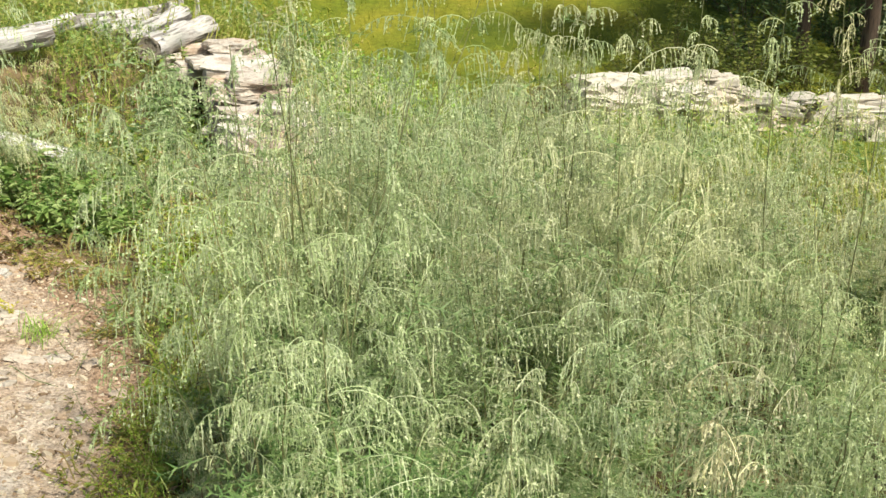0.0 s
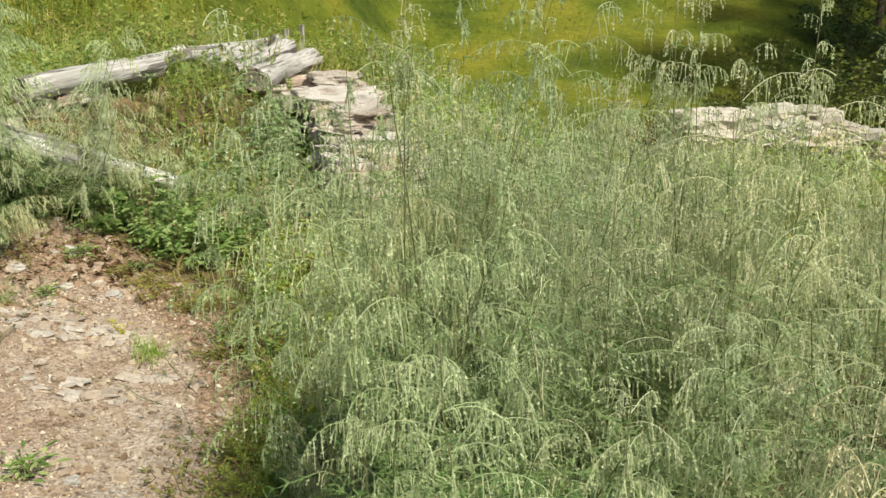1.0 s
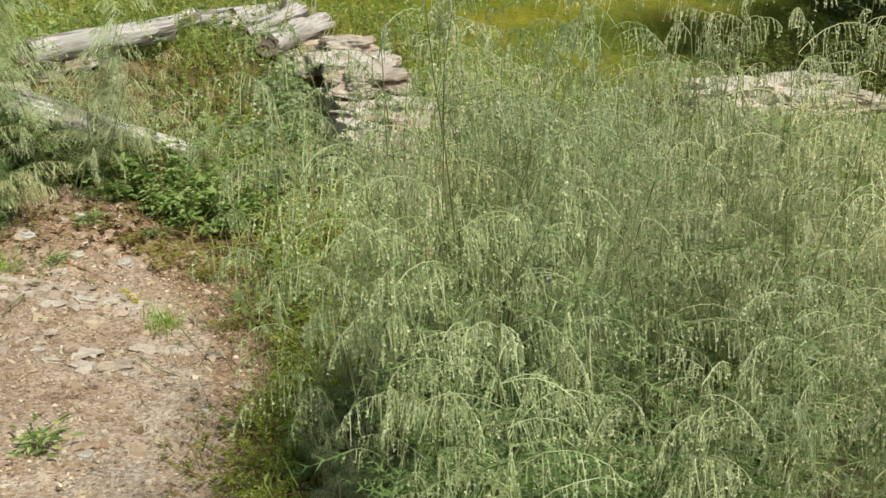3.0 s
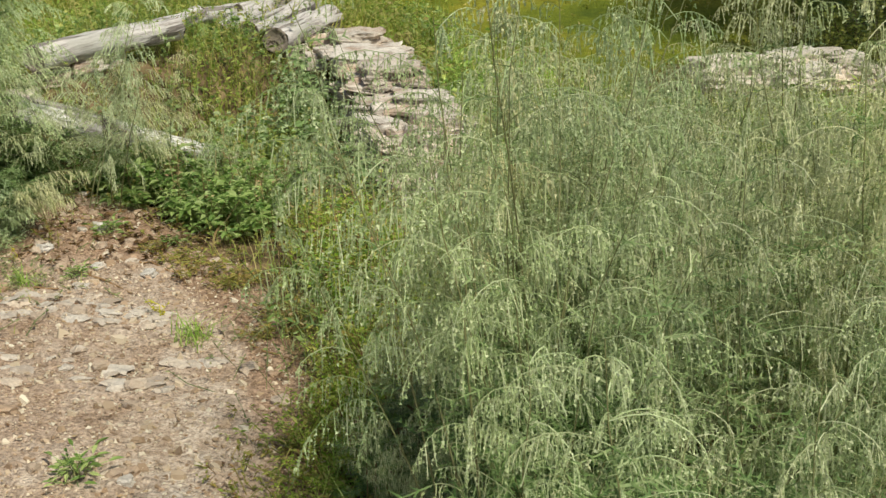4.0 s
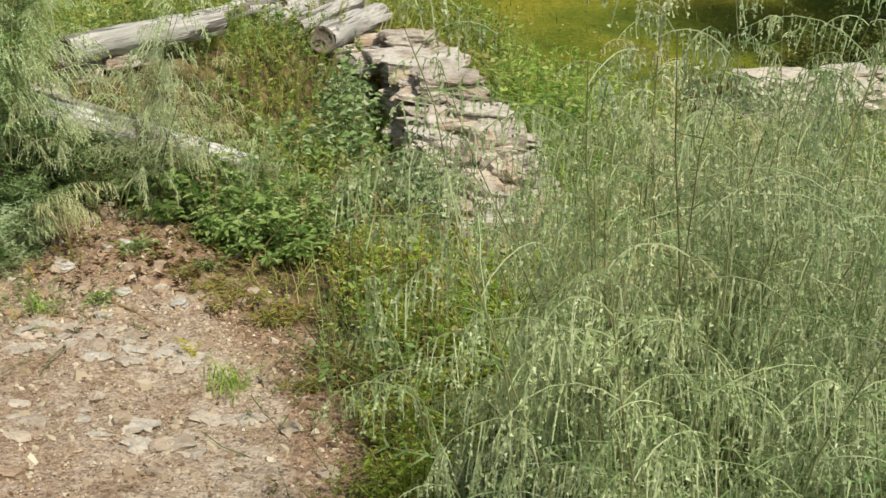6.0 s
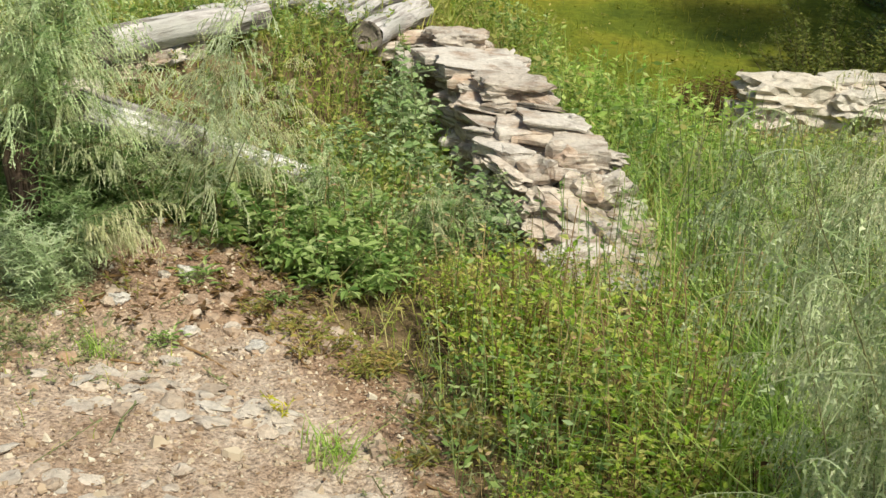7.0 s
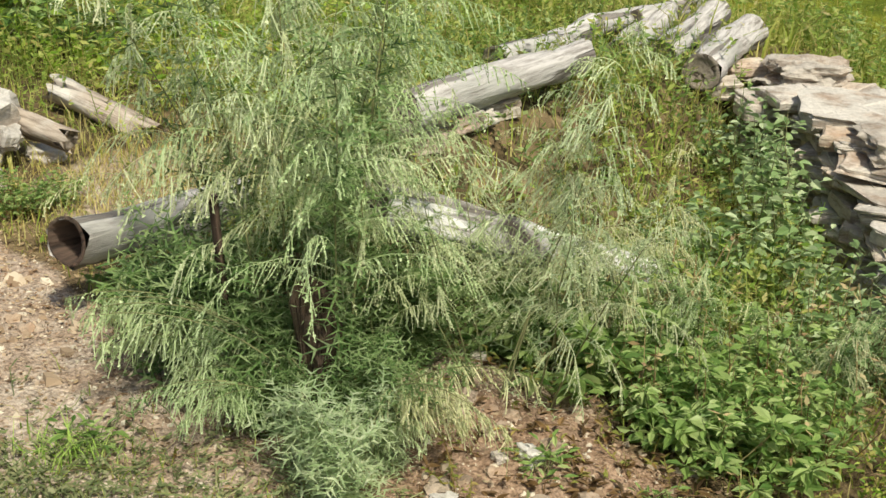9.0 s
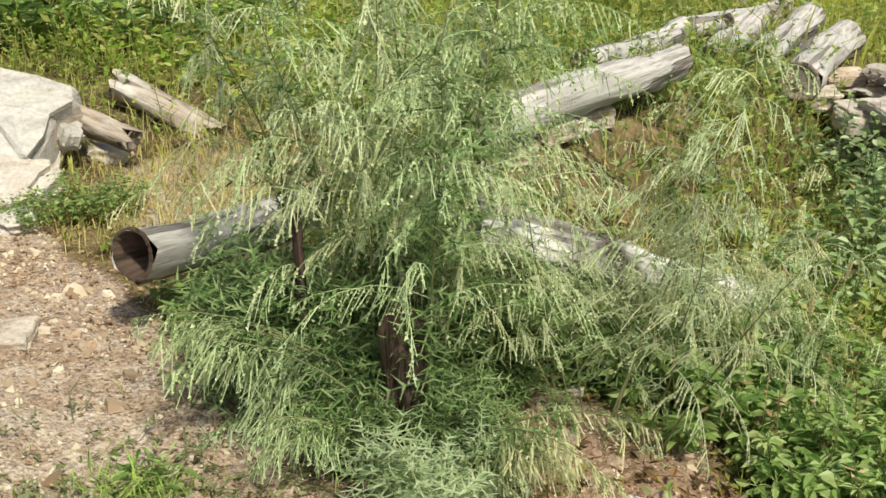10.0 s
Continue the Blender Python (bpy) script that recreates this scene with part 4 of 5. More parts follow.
# x, y, kind, tilt, tilt, turn, size, label
for x, y, k, rx, ry, turn, size, label in [
        (-1.80, 4.24, 0, 0, 3, 40, 0.98, "tall loose wormwood bush beside a brown stump"), (-1.68, 4.40, 7, 0, 4, 200, 1.10, "tall dark stemmed wormwood bush"),
        (-1.94, 4.32, 3, 0, -16, 300, 1.12, "wormwood leaning towards the hollow log"), (-2.02, 4.48, 3, 0, -6, 100, 1.08, "airy wormwood arching over the hollow log"), (-1.88, 4.52, 3, -6, -10, 10, 1.15, "airy wormwood in front of the log pile"),
        (-1.50, 4.42, 3, 4, 14, 190, 0.72, "wormwood with a slanting stem over the logs"), (-1.46, 4.36, 7, 2, 14, 60, 0.95, "airy wormwood with pale sprays before the logs"), (-1.34, 4.40, 7, 4, 22, 320, 0.8, "thin wormwood leaning out over the green shrubs"), (-1.22, 4.70, 3, 0, 4, 250, 0.72, "wormwood arching over the weeds by the fallen log"),
        (-1.86, 4.14, 5, 0, 0, 188, 1.0, "low fan of pale wormwood sprays over the path edge"), (-1.90, 4.20, 6, 0, 0, 165, 0.95, "low sprawling wormwood spray hanging over the dirt"), (-1.90, 4.12, 6, 0, 0, 222, 0.75, "low wormwood spray drooping onto the dirt"),
        (-1.74, 4.10, 5, 0, 0, 10, 0.6, "grey green wormwood spray arching over the mound"), (-1.72, 4.08, 6, 0, 0, -35, 0.5, "pale wormwood spray arching towards the path"),
        (-1.72, 4.16, 4, 0, 4, 250, 0.50, "leafy wormwood at the foot of the brown stump"), (-1.93, 4.12, 4, 0, -4, 330, 0.55, "leafy wormwood in front of the brown stump"), (-1.80, 3.98, 2, 0, 0, 120, 0.55, "pale feathery wormwood in front of the brown stump"),
        (-1.92, 4.24, 6, 0, 0, 192, 1.15, "broad fan of pale sprays arching from the stump"), (-1.68, 4.12, 5, 0, 0, 330, 0.85, "pale fan of wormwood sprays beside the stump"),
        (-1.34, 4.58, 1, 0, 8, 10, 0.60, "wormwood spray arching over the fallen log"),
        (-1.72, 3.90, 2, 0, 0, 80, 0.66, "young pale wormwood shoot in the dirt"), (-1.66, 4.04, 2, 0, 8, 200, 0.5, "young grey green wormwood shoot in the dirt"),
        (-2.22, 4.36, 4, 0, -5, 140, 0.85, "leafy young wormwood below the hollow log"), (-1.98, 4.26, 4, 0, 0, 10, 0.75, "leafy dark wormwood base"), (-1.70, 4.48, 4, 0, 5, 70, 0.8, "leafy dark wormwood among the weeds"),
        (0.62, 4.20, 3, 0, 6, 30, 0.62, "feathery wormwood in the tall grass"), (0.92, 3.85, 1, 0, 0, 140, 1.15, "spreading wormwood in the tall grass"), (0.95, 4.70, 3, 0, 0, 260, 0.66, "feathery wormwood in the tall grass"), (0.58, 3.45, 1, 0, 4, 20, 1.1, "spreading wormwood beside the bush"), (1.25, 4.30, 3, 0, -4, 80, 0.7, "feathery wormwood in the tall grass"), (0.48, 4.75, 1, 0, 0, 210, 0.9, "spreading wormwood near the wall foot"),
        (-0.95, 4.90, 1, 0, 8, 60, 0.75, "grey green wormwood among the weeds"), (-0.62, 4.78, 1, 0, 0, 160, 0.7, "grey green wormwood among the weeds")]:
    wormwood(WD[k], label, pose(x, y, float(height(x, y)) - 0.01, rx, ry, turn) @ Matrix.Scale(size, 4), "wormwood by the logs")


def shrub_parts(seed, h, r, stems, leaves, size, aspect, mat, stem_mat, up=0.5, low=0.12, plain=False, whorl=0):
    rng = np.random.default_rng(seed)
    S = 6
    u = np.linspace(0, 1, S)
    az = rng.uniform(0, 2 * np.pi, stems)
    rr = r * np.sqrt(rng.uniform(0, 1, stems))
    hh = h * rng.uniform(0.45, 1.0, stems) * (1 - 0.35 * (rr / r) ** 2)
    p = np.zeros((stems, S, 3))
    p[..., 0] = (np.cos(az) * rr)[:, None] * (0.35 + 0.65 * u)
    p[..., 1] = (np.sin(az) * rr)[:, None] * (0.35 + 0.65 * u)
    p[..., 2] = hh[:, None] * u
    p[:, 1:, :2] += np.cumsum(rng.normal(size=(stems, S - 1, 2)), 1) * 0.02 * h
    s = Soup()
    s.tubes(p, np.broadcast_to(0.004 * (1 - 0.75 * u) * (0.5 + h), (stems, S)), 4)
    lf = Soup()
    o = rng.integers(0, stems, leaves)
    t = (low + (1 - low) * rng.uniform(0, 1, leaves) ** 0.8) * (S - 1)
    i = np.minimum(t.astype(int), S - 2)
    b = p[o, i] * (1 - (t - i))[:, None] + p[o, i + 1] * (t - i)[:, None]
    a = rng.uniform(0, 2 * np.pi, leaves)
    reach = rng.uniform(0.1, 1.3, leaves)
    big = rng.uniform(0.55, 1.2, leaves)
    tip = rng.uniform(-0.4, up, leaves)
    if whorl:
        # leaves sit in rings round the stem, larger and more level at the top
        g = np.arange(leaves) // whorl
        b = b[g * whorl]
        a = a[g * whorl] + (np.arange(leaves) % whorl) * 2 * np.pi / whorl + rng.normal(size=leaves) * 0.22
        reach = rng.uniform(0.05, 0.25, leaves)
        big = big[g * whorl] * rng.uniform(0.8, 1.15, leaves)
        tip = tip[g * whorl] * 0.6 + rng.normal(size=leaves) * 0.15
    d = unit(np.stack([np.cos(a), np.sin(a), tip], -1))
    twig = d * (reach * size)[:, None]
    ln = size * big
    n = unit(np.array([0, 0, 1.0]) + rng.normal(size=(leaves, 3)) * 0.45)
    (lf.blades if plain else lf.leaves)(b + twig, d, np.cross(n, d), ln, ln * aspect)
    lf.ribbons(np.stack([b, b + twig], 1), np.full((leaves, 2), 0.0018), unit(np.cross(d, rand_dirs(rng, leaves))))
    return s.mesh("stalk_tuft", stem_mat, True), lf.mesh("foliage", mat)


def shrub(name, parts, label, category, at, group=""):
    t = thing(name, label, category, group, at=at)
    tagged(part("stalk_tuft", parts[0], t), kind="stuff")
    tagged(part("foliage", parts[1], t), kind="stuff")
    return t


def on_ground(x, y, turn=0, size=1.0, dz=0.0):
    return pose(x, y, float(height(x, y)) + dz, 0, 0, turn) @ Matrix.Scale(size, 4)


BROAD = [shrub_parts(41, 0.28, 0.25, 24, 500, 0.056, 0.42, M_LEAF, M_STEM, whorl=5), shrub_parts(42, 0.22, 0.22, 20, 400, 0.048, 0.46, M_LEAF, M_STEM, whorl=5), shrub_parts(50, 0.34, 0.24, 26, 620, 0.036, 0.5, M_LEAF, M_TWIG)]
LIME = [shrub_parts(43, 0.54, 0.30, 30, 850, 0.027, 0.55, M_BUSH, M_TWIG, 0.9), shrub_parts(44, 0.46, 0.28, 26, 700, 0.026, 0.55, M_BUSH, M_TWIG, 0.9)]
VINE = [shrub_parts(45, 0.60, 0.20, 12, 300, 0.046, 0.62, M_DARKLEAF, M_STEM), shrub_parts(46, 0.34, 0.24, 12, 250, 0.044, 0.62, M_DARKLEAF, M_STEM)]
OCHRE = [shrub_parts(47, 0.10, 0.12, 16, 160, 0.022, 0.45, M_OCHRE, M_STRAW), shrub_parts(48, 0.07, 0.09, 12, 110, 0.03, 0.35, M_OCHRE, M_STRAW)]
WEED = [shrub_parts(49, 0.07, 0.06, 9, 60, 0.04, 0.3, M_LEAF, M_STEM)]
for x, y, k, turn, size in [(-1.24, 4.58, 0, 45, 0.9), (-1.04, 4.42, 1, 10, 0.95), (-0.86, 4.32, 0, 95, 0.8), (-1.46, 4.66, 1, 60, 0.95), (-1.28, 4.78, 0, 0, 1.0), (-1.02, 4.70, 1, 70, 0.95), (-1.48, 4.88, 2, 150, 0.7), (-1.02, 5.02, 2, 220, 0.8), (-0.82, 4.62, 2, 300, 0.9), (-0.95, 4.40, 2, 30, 0.8), (-0.70, 4.42, 2, 80, 0.8), (-1.75, 4.70, 1, 20, 0.9), (-0.72, 4.95, 1, 100, 1.0), (-2.25, 4.50, 1, 200, 0.7), (-2.45, 4.62, 0, 260, 0.6)]:
    shrub("broadleaf_shrub", BROAD[k], "leafy dark green shrub at the foot of the mound", "shrub", on_ground(x, y, turn, size), "green shrubs")
for x, y, k, turn, size in [(-0.26, 2.72, 0, 190, 0.45), (-0.30, 3.02, 1, 240, 0.5), (-0.30, 3.95, 0, 0, 0.8), (0.02, 4.02, 1, 60, 0.75), (-0.36, 3.66, 1, 20, 0.85), (-0.12, 3.66, 1, 130, 1.12), (0.06, 3.42, 0, 70, 0.85), (-0.45, 4.30, 1, 280, 0.6), (-0.10, 4.35, 0, 30, 0.5), (0.42, 4.15, 1, 80, 0.65), (-0.22, 3.36, 1, 210, 0.75), (-0.02, 3.12, 0, 310, 0.8), (0.12, 2.98, 1, 40, 0.9), (-0.14, 2.85, 0, 120, 0.7), (-0.42, 3.95, 1, 300, 0.6), (-0.5, 4.1, 0, 20, 0.5), (-0.25, 4.15, 1, 170, 0.85), (0.05, 2.62, 1, 260, 0.6)]:
    shrub("yellow_green_bush", LIME[k], "yellow green bush of small browning leaves", "bush", on_ground(x, y, turn, size), "yellow green bushes")
for x, y, k, turn, size in [(-0.66, 5.70, 0, 0, 1.0), (-0.74, 6.0, 0, 120, 1.0), (-0.58, 5.35, 1, 40, 1.0), (-0.46, 5.05, 1, 90, 0.9), (-0.35, 4.85, 1, 200, 0.85), (-0.85, 5.45, 1, 300, 1.1), (-0.78, 6.35, 0, 210, 0.9), (-0.6, 4.95, 1, 10, 0.8)]:
    shrub("nettle_clump", VINE[k], "clump of dull green heart shaped leaves against the wall", "weeds", on_ground(x, y, turn, size), "weeds by the wall")
rng = np.random.default_rng(60)
for k in range(12):
    u = rng.uniform(0, 1)
    x = -0.25 - 0.75 * u + rng.normal() * 0.05
    y = float(np.interp(x, EDGE_X, EDGE_Y)) - rng.uniform(-0.15, 0.3) if x > -1.1 else 4
    shrub("ochre_weed", OCHRE[k % 2], "low ochre and green weed on the path edge", "weed", on_ground(x, y, rng.uniform(0, 360), rng.uniform(0.6, 1.1)), "ochre weeds")
for x, y, s in [(-0.925, 2.31, 1.0), (-1.32, 3.72, 0.7), (-1.30, 4.10, 0.9), (-1.05, 4.08, 0.7), (-2.3, 3.95, 1.0), (-1.75, 4.08, 0.9)]:
    shrub("path_weed", WEED[0], "small green weed in the sandy dirt", "weed", on_ground(x, y, x * 900, s), "path weeds")


for x, y, k, turn, size in [(-4.35, 6.9, 0, 0, 1.7), (-4.75, 7.0, 1, 70, 2.0), (-3.95, 7.2, 0, 140, 1.4), (-4.6, 7.5, 0, 30, 2.1), (-3.6, 7.5, 1, 90, 1.4), (-5.1, 7.3, 0, 200, 2.1), (-3.1, 7.4, 1, 10, 1.2)]:
    shrub("leafy_bush", BROAD[k], "dark green leafy bush behind the timbers", "bush", on_ground(x, y, turn, size), "bushes behind the timbers")


# ---- grass ----
def grass(name, label, n, seed, place, hmin, hmax, width, mat, bendy=0.5, bare_limit=0.6):
    rng = np.random.default_rng(seed)
    x, y = place(rng, n)
    keep = bareness(x, y) < rng.uniform(0.15, bare_limit, len(x))
    keep &= rng.uniform(0, 1, len(x)) > 0.8 * clearing(x, y) * (mat is M_GRASS)
    keep &= rng.uniform(0, 1, len(x)) > 0.9 * bared(x, y)
    x, y = x[keep], y[keep]
    k = len(x)
    a = rng.uniform(0, 2 * np.pi, k)
    d = np.stack([np.cos(a), np.sin(a), 0 * a], -1)
    hgt = rng.uniform(hmin, hmax, k) * rng.uniform(0.5, 1.0, k)
    b = rng.uniform(0.15, bendy, k)
    u = np.array([0, 0.5, 1.0])
    p = np.stack([x, y, height(x, y)], -1)[:, None] + d[:, None] * (hgt * b)[:, None, None] * (u ** 2)[None, :, None]
    p[..., 2] += hgt[:, None] * (u - 0.25 * b[:, None] * u ** 2)
    s = Soup()
    s.ribbons(p, width * rng.uniform(0.6, 1.2, k)[:, None] * np.array([1, 0.8, 0.1])[None], np.stack([-np.sin(a), np.cos(a), 0 * a], -1))
    tagged(new(name, s.mesh(name, mat)), label, "grass", kind="stuff")


def box_place(x0, x1, y0, y1):
    return lambda rng, n: (rng.uniform(x0, x1, n), rng.uniform(y0, y1, n))


def fan_place(y0, y1, s0, s1):
    def f(rng, n):
        y = y0 + (y1 - y0) * rng.uniform(0, 1, n) ** 1.6
        return y * rng.uniform(s0, s1, n), y
    return f


grass("grass", "tall green grass beside the stone wall", 12000, 71, box_place(0.2, 3.4, 3.4, 9), 0.08, 0.34, 0.006, M_GRASS, 1.3)
grass("grass", "green and straw coloured grass among the logs", 16000, 72, box_place(-5.5, -0.4, 4.5, 9.5), 0.03, 0.18, 0.006, M_GRASS, 1.4)
grass("grass", "long grass behind the wall", 20000, 73, fan_place(7.2, 18, -0.5, 0.5), 0.1, 0.36, 0.010, M_GRASS, 1.3)
grass("grass", "short green and dry grass along the path edge", 9000, 75, box_place(-1.2, 1.6, 0.6, 4.8), 0.03, 0.14, 0.004, M_GRASS, 1.5)
grass("meadow_grass", "yellow green meadow grass on the far slope", 18000, 74, fan_place(9, 45, -0.8, 0.45), 0.12, 0.4, 0.02, M_MEADOW, 1.3)


def herbs(name, label, n, seed, place, hmin, hmax, leaf, mat, per=9, bare_limit=0.5, far=False):
    """Low leafy herbs growing thick over a stretch of ground."""
    rng = np.random.default_rng(seed)
    x, y = place(rng, n)
    thick = 0.5 + 0.5 * wavy(x, y, 2.7, seed)
    keep = (bareness(x, y) < rng.uniform(0.1, bare_limit, n)) & (thick > rng.uniform(0, 0.75, n)) & (rng.uniform(0, 1, n) > 0.85 * clearing(x, y)) & (rng.uniform(0, 1, n) > 0.95 * bared(x, y))
    x, y = x[keep], y[keep]
    k = len(x)
    base = np.stack([x, y, height(x, y)], -1)
    top = base + np.stack([rng.normal(size=k) * 0.05, rng.normal(size=k) * 0.05, rng.uniform(hmin, hmax, k)], -1)
    s = Soup()
    s.ribbons(np.stack([base, (base + top) / 2 + rng.normal(size=(k, 3)) * 0.01, top], 1), np.full((k, 3), 0.003), unit(np.cross(top - base, rand_dirs(rng, k))))
    o = np.repeat(np.arange(k), per)
    t = rng.uniform(0.15, 1.0, len(o))[:, None]
    b = base[o] * (1 - t) + top[o] * t
    a = rng.uniform(0, 2 * np.pi, len(o))
    d = unit(np.stack([np.cos(a), np.sin(a), rng.uniform(-0.3, 0.8, len(o))], -1))
    ln = leaf * rng.uniform(0.5, 1.3, len(o))
    nn = unit(np.array([0, 0, 1.0]) + rng.normal(size=d.shape) * 0.5)
    (s.blades if far else s.leaves)(b, d, np.cross(nn, d), ln, ln * rng.uniform(0.25, 0.5, len(o)))
    tagged(new(name, s.mesh(name, mat)), label, "undergrowth", kind="stuff")


herbs("undergrowth", "tangled green and olive herbs among the logs", 2900, 1, box_place(-5.5, -0.5, 4.4, 9.0), 0.05, 0.22, 0.028, M_LIME, far=True)
herbs("undergrowth", "leafy green herbs beside the wall", 2200, 2, box_place(0.1, 3.2, 3.2, 8.5), 0.1, 0.36, 0.04, M_LEAF, far=True)
herbs("undergrowth", "yellowing herbs on the slope behind the wall", 5200, 3, fan_place(7.2, 19, -0.45, 0.42), 0.12, 0.4, 0.055, M_LIME, far=True)
herbs("undergrowth", "low weeds at the edge of the dirt", 900, 4, box_place(-1.1, 1.2, 1.2, 4.9), 0.03, 0.16, 0.026, M_LIME, 8, 0.7)
herbs("undergrowth", "small ochre weeds at the edge of the dirt", 150, 5, box_place(-1.2, 0.4, 1.6, 4.4), 0.02, 0.08, 0.022, M_OCHRE, 7, 0.9)


def litter():
    """Dead leaves and stalks on the reddish soil by the plants."""
    rng = np.random.default_rng(104)
    n = 9000
    x = rng.uniform(-3.2, 0.5, n)
    y = np.interp(x, EDGE_X, EDGE_Y) + rng.normal(size=n) * 0.22
    far = rng.uniform(0, 1, n) < 0.4
    x = np.where(far, rng.uniform(-3.2, -0.2, n), x)
    y = np.where(far, rng.uniform(1.6, 4.6, n), y)
    k = (y > 1.2) & (y < 6) & (y < np.interp(x, EDGE_X, EDGE_Y) + 0.4)
    x, y = x[k], y[k]
    b = np.stack([x, y, height(x, y) + rng.uniform(0.003, 0.015, len(x))], -1)
    a = rng.uniform(0, 6.28, len(x))
    d = np.stack([np.cos(a), np.sin(a), rng.normal(size=len(x)) * 0.15], -1)
    side = np.cross(d, unit(np.array([0, 0, 1.0]) + rng.normal(size=d.shape) * 0.3))
    s = Soup()
    ln = rng.uniform(0.006, 0.02, len(x))
    s.leaves(b, d, side, ln, ln * rng.uniform(0.12, 0.5, len(x)))
    m = leaf_material("dead_leaf", (0.14, 0.08, 0.05), (0.25, 0.15, 0.09), (0.36, 0.26, 0.16), (0.47, 0.39, 0.27), through=0.05)
    tagged(new("leaf_litter", s.mesh("leaf_litter", m)), "dry brown leaf litter on the soil", "leaf litter", kind="stuff")


litter()


# ---- trees at the forest edge ----
def tree_parts(seed, h, r):
    rng = np.random.default_rng(seed)
    t = Soup()
    u = np.linspace(0, 1, 9)
    p = np.zeros((1, 9, 3))
    p[0, :, 2] = h * u - 0.3
    p[0, 1:, :2] = np.cumsum(rng.normal(size=(8, 2)), 0) * 0.05
    t.tubes(p, (r * (1 - 0.8 * u))[None], 9)
    m = 30
    at = rng.uniform(0.36, 0.97, m)
    b0 = np.stack([np.interp(at, u, p[0, :, 0]), np.interp(at, u, p[0, :, 1]), np.interp(at, u, p[0, :, 2])], -1)
    a = rng.uniform(0, 2 * np.pi, m)
    ln = h * 0.28 * (1.1 - at) * rng.uniform(0.6, 1.2, m) + 0.4
    d = np.stack([np.cos(a), np.sin(a), rng.uniform(-0.1, 0.5, m)], -1)
    w = np.linspace(0, 1, 5)
    lp = b0[:, None] + d[:, None] * (ln[:, None] * w)[..., None]
    t.tubes(lp, np.broadcast_to(0.03 * (1 - 0.8 * w), (m, 5)) * (r / 0.16), 4)
    lf = Soup()
    k = 3400
    o = rng.integers(0, m, k)
    q = lp[o, 0] + (lp[o, 4] - lp[o, 0]) * rng.uniform(0.25, 1.05, k)[:, None] + rng.normal(size=(k, 3)) * 0.28
    dd = rand_dirs(rng, k)
    lf.blades(q, dd, rand_dirs(rng, k), rng.uniform(0.12, 0.24, k), 0.11)
    return t.mesh("trunk", M_BROWN, True), lf.mesh("crown", M_CROWN)


TREES = [tree_parts(81, 10, 0.13), tree_parts(82, 11, 0.15), tree_parts(83, 9, 0.12)]
rng = np.random.default_rng(84)
spots = [(11.05, 22.4, 1), (10.2, 23.4, 2), (12.8, 24.5, 2), (13.9, 29, 0), (15.0, 33, 1), (15.5, 27, 1), (14.2, 23.2, 0), (16.5, 34, 2), (17.5, 38, 0), (18, 30, 1), (17, 24, 2), (20, 36, 0), (19, 42, 1), (22, 30, 2), (13.0, 33, 2), (11.8, 27.5, 0), (14.0, 40, 1), (16, 46, 0), (20, 50, 2), (24, 44, 1), (13.2, 46, 0), (18, 56, 1)]
for x, y, k in spots:
    t = thing("forest_tree", "dark trunked tree at the shady forest edge", "tree", "forest edge trees", at=on_ground(x, y, rng.uniform(0, 360), rng.uniform(0.9, 1.25)))
    part("trunk", TREES[k][0], t)
    part("crown", TREES[k][1], t)

FARBUSH = [shrub_parts(91, 1.1, 0.8, 30, 2400, 0.06, 0.5, M_OLIVE, M_BROWN, plain=True), shrub_parts(92, 1.0, 0.7, 26, 2000, 0.06, 0.5, M_CROWN, M_BROWN, plain=True)]
for x, y, k, s in [(7.1, 20.8, 0, 1.5), (8.3, 21.5, 0, 1.9), (9.6, 21.4, 0, 1.4), (6.6, 22.8, 0, 1.4), (2.0, 13.2, 1, 0.8), (11.4, 21.3, 0, 1.2), (9.3, 23.5, 1, 2.0), (12.2, 25, 1, 1.9), (13, 28, 1, 2.2), (15, 30, 1, 2.4), (11.2, 30, 1, 2.2), (17, 34, 1, 2.6), (13.5, 36, 1, 2.8), (7.6, 24.5, 0, 1.6), (-5.2, 9.2, 0, 0.7), (-5.9, 9.0, 0, 0.75), (-4.6, 9.8, 0, 0.6), (-6.5, 9.8, 0, 0.9), (-4.0, 8.6, 0, 0.4)]:
    shrub("green_bush", FARBUSH[k], "rounded leafy green bush in the meadow" if k == 0 else "dark green bush in the grass", "bush", on_ground(x, y, x * 77, s), "meadow bushes")


# clumps standing in for shadowed brown grass, its darkness put in the leaf colour
DARKCLUMP = shrub_parts(95, 0.95, 0.75, 40, 1400, 0.10, 0.35, M_DEAD, M_BROWN)
for x, y, size, turn in [(4.75, 19.6, 1.0, 0), (5.6, 20.4, 0.9, 90), (4.2, 20.6, 0.8, 200)]:
    shrub("dark_clump", DARKCLUMP, "dark brown clump standing in for a shadowed patch at the forest edge", "bush", on_ground(x, y, turn, size), "dead bushes")
grass("dry_grass", "pale dry grass tuft in front of the far rocks", 700, 78, box_place(3.0, 4.6, 15.2, 16.8), 0.4, 0.9, 0.02, M_STRAW, 0.9)


# ---- loose stones and litter ----
def loose(name, label, meshes, x, y, size, flat, group, seed, sink=0.35):
    rng = np.random.default_rng(seed)
    ob = new(name, meshes[seed % len(meshes)])
    sz = size * flat
    put(ob, x, y, float(height(x, y)) + sz * (0.5 - sink), size * rng.uniform(0.9, 1.3), size * rng.uniform(0.7, 1.0), sz, rng.normal() * 8, rng.normal() * 8, rng.uniform(0, 360))
    tagged(ob, label, "rock" if size > 0.12 else "stone", group)


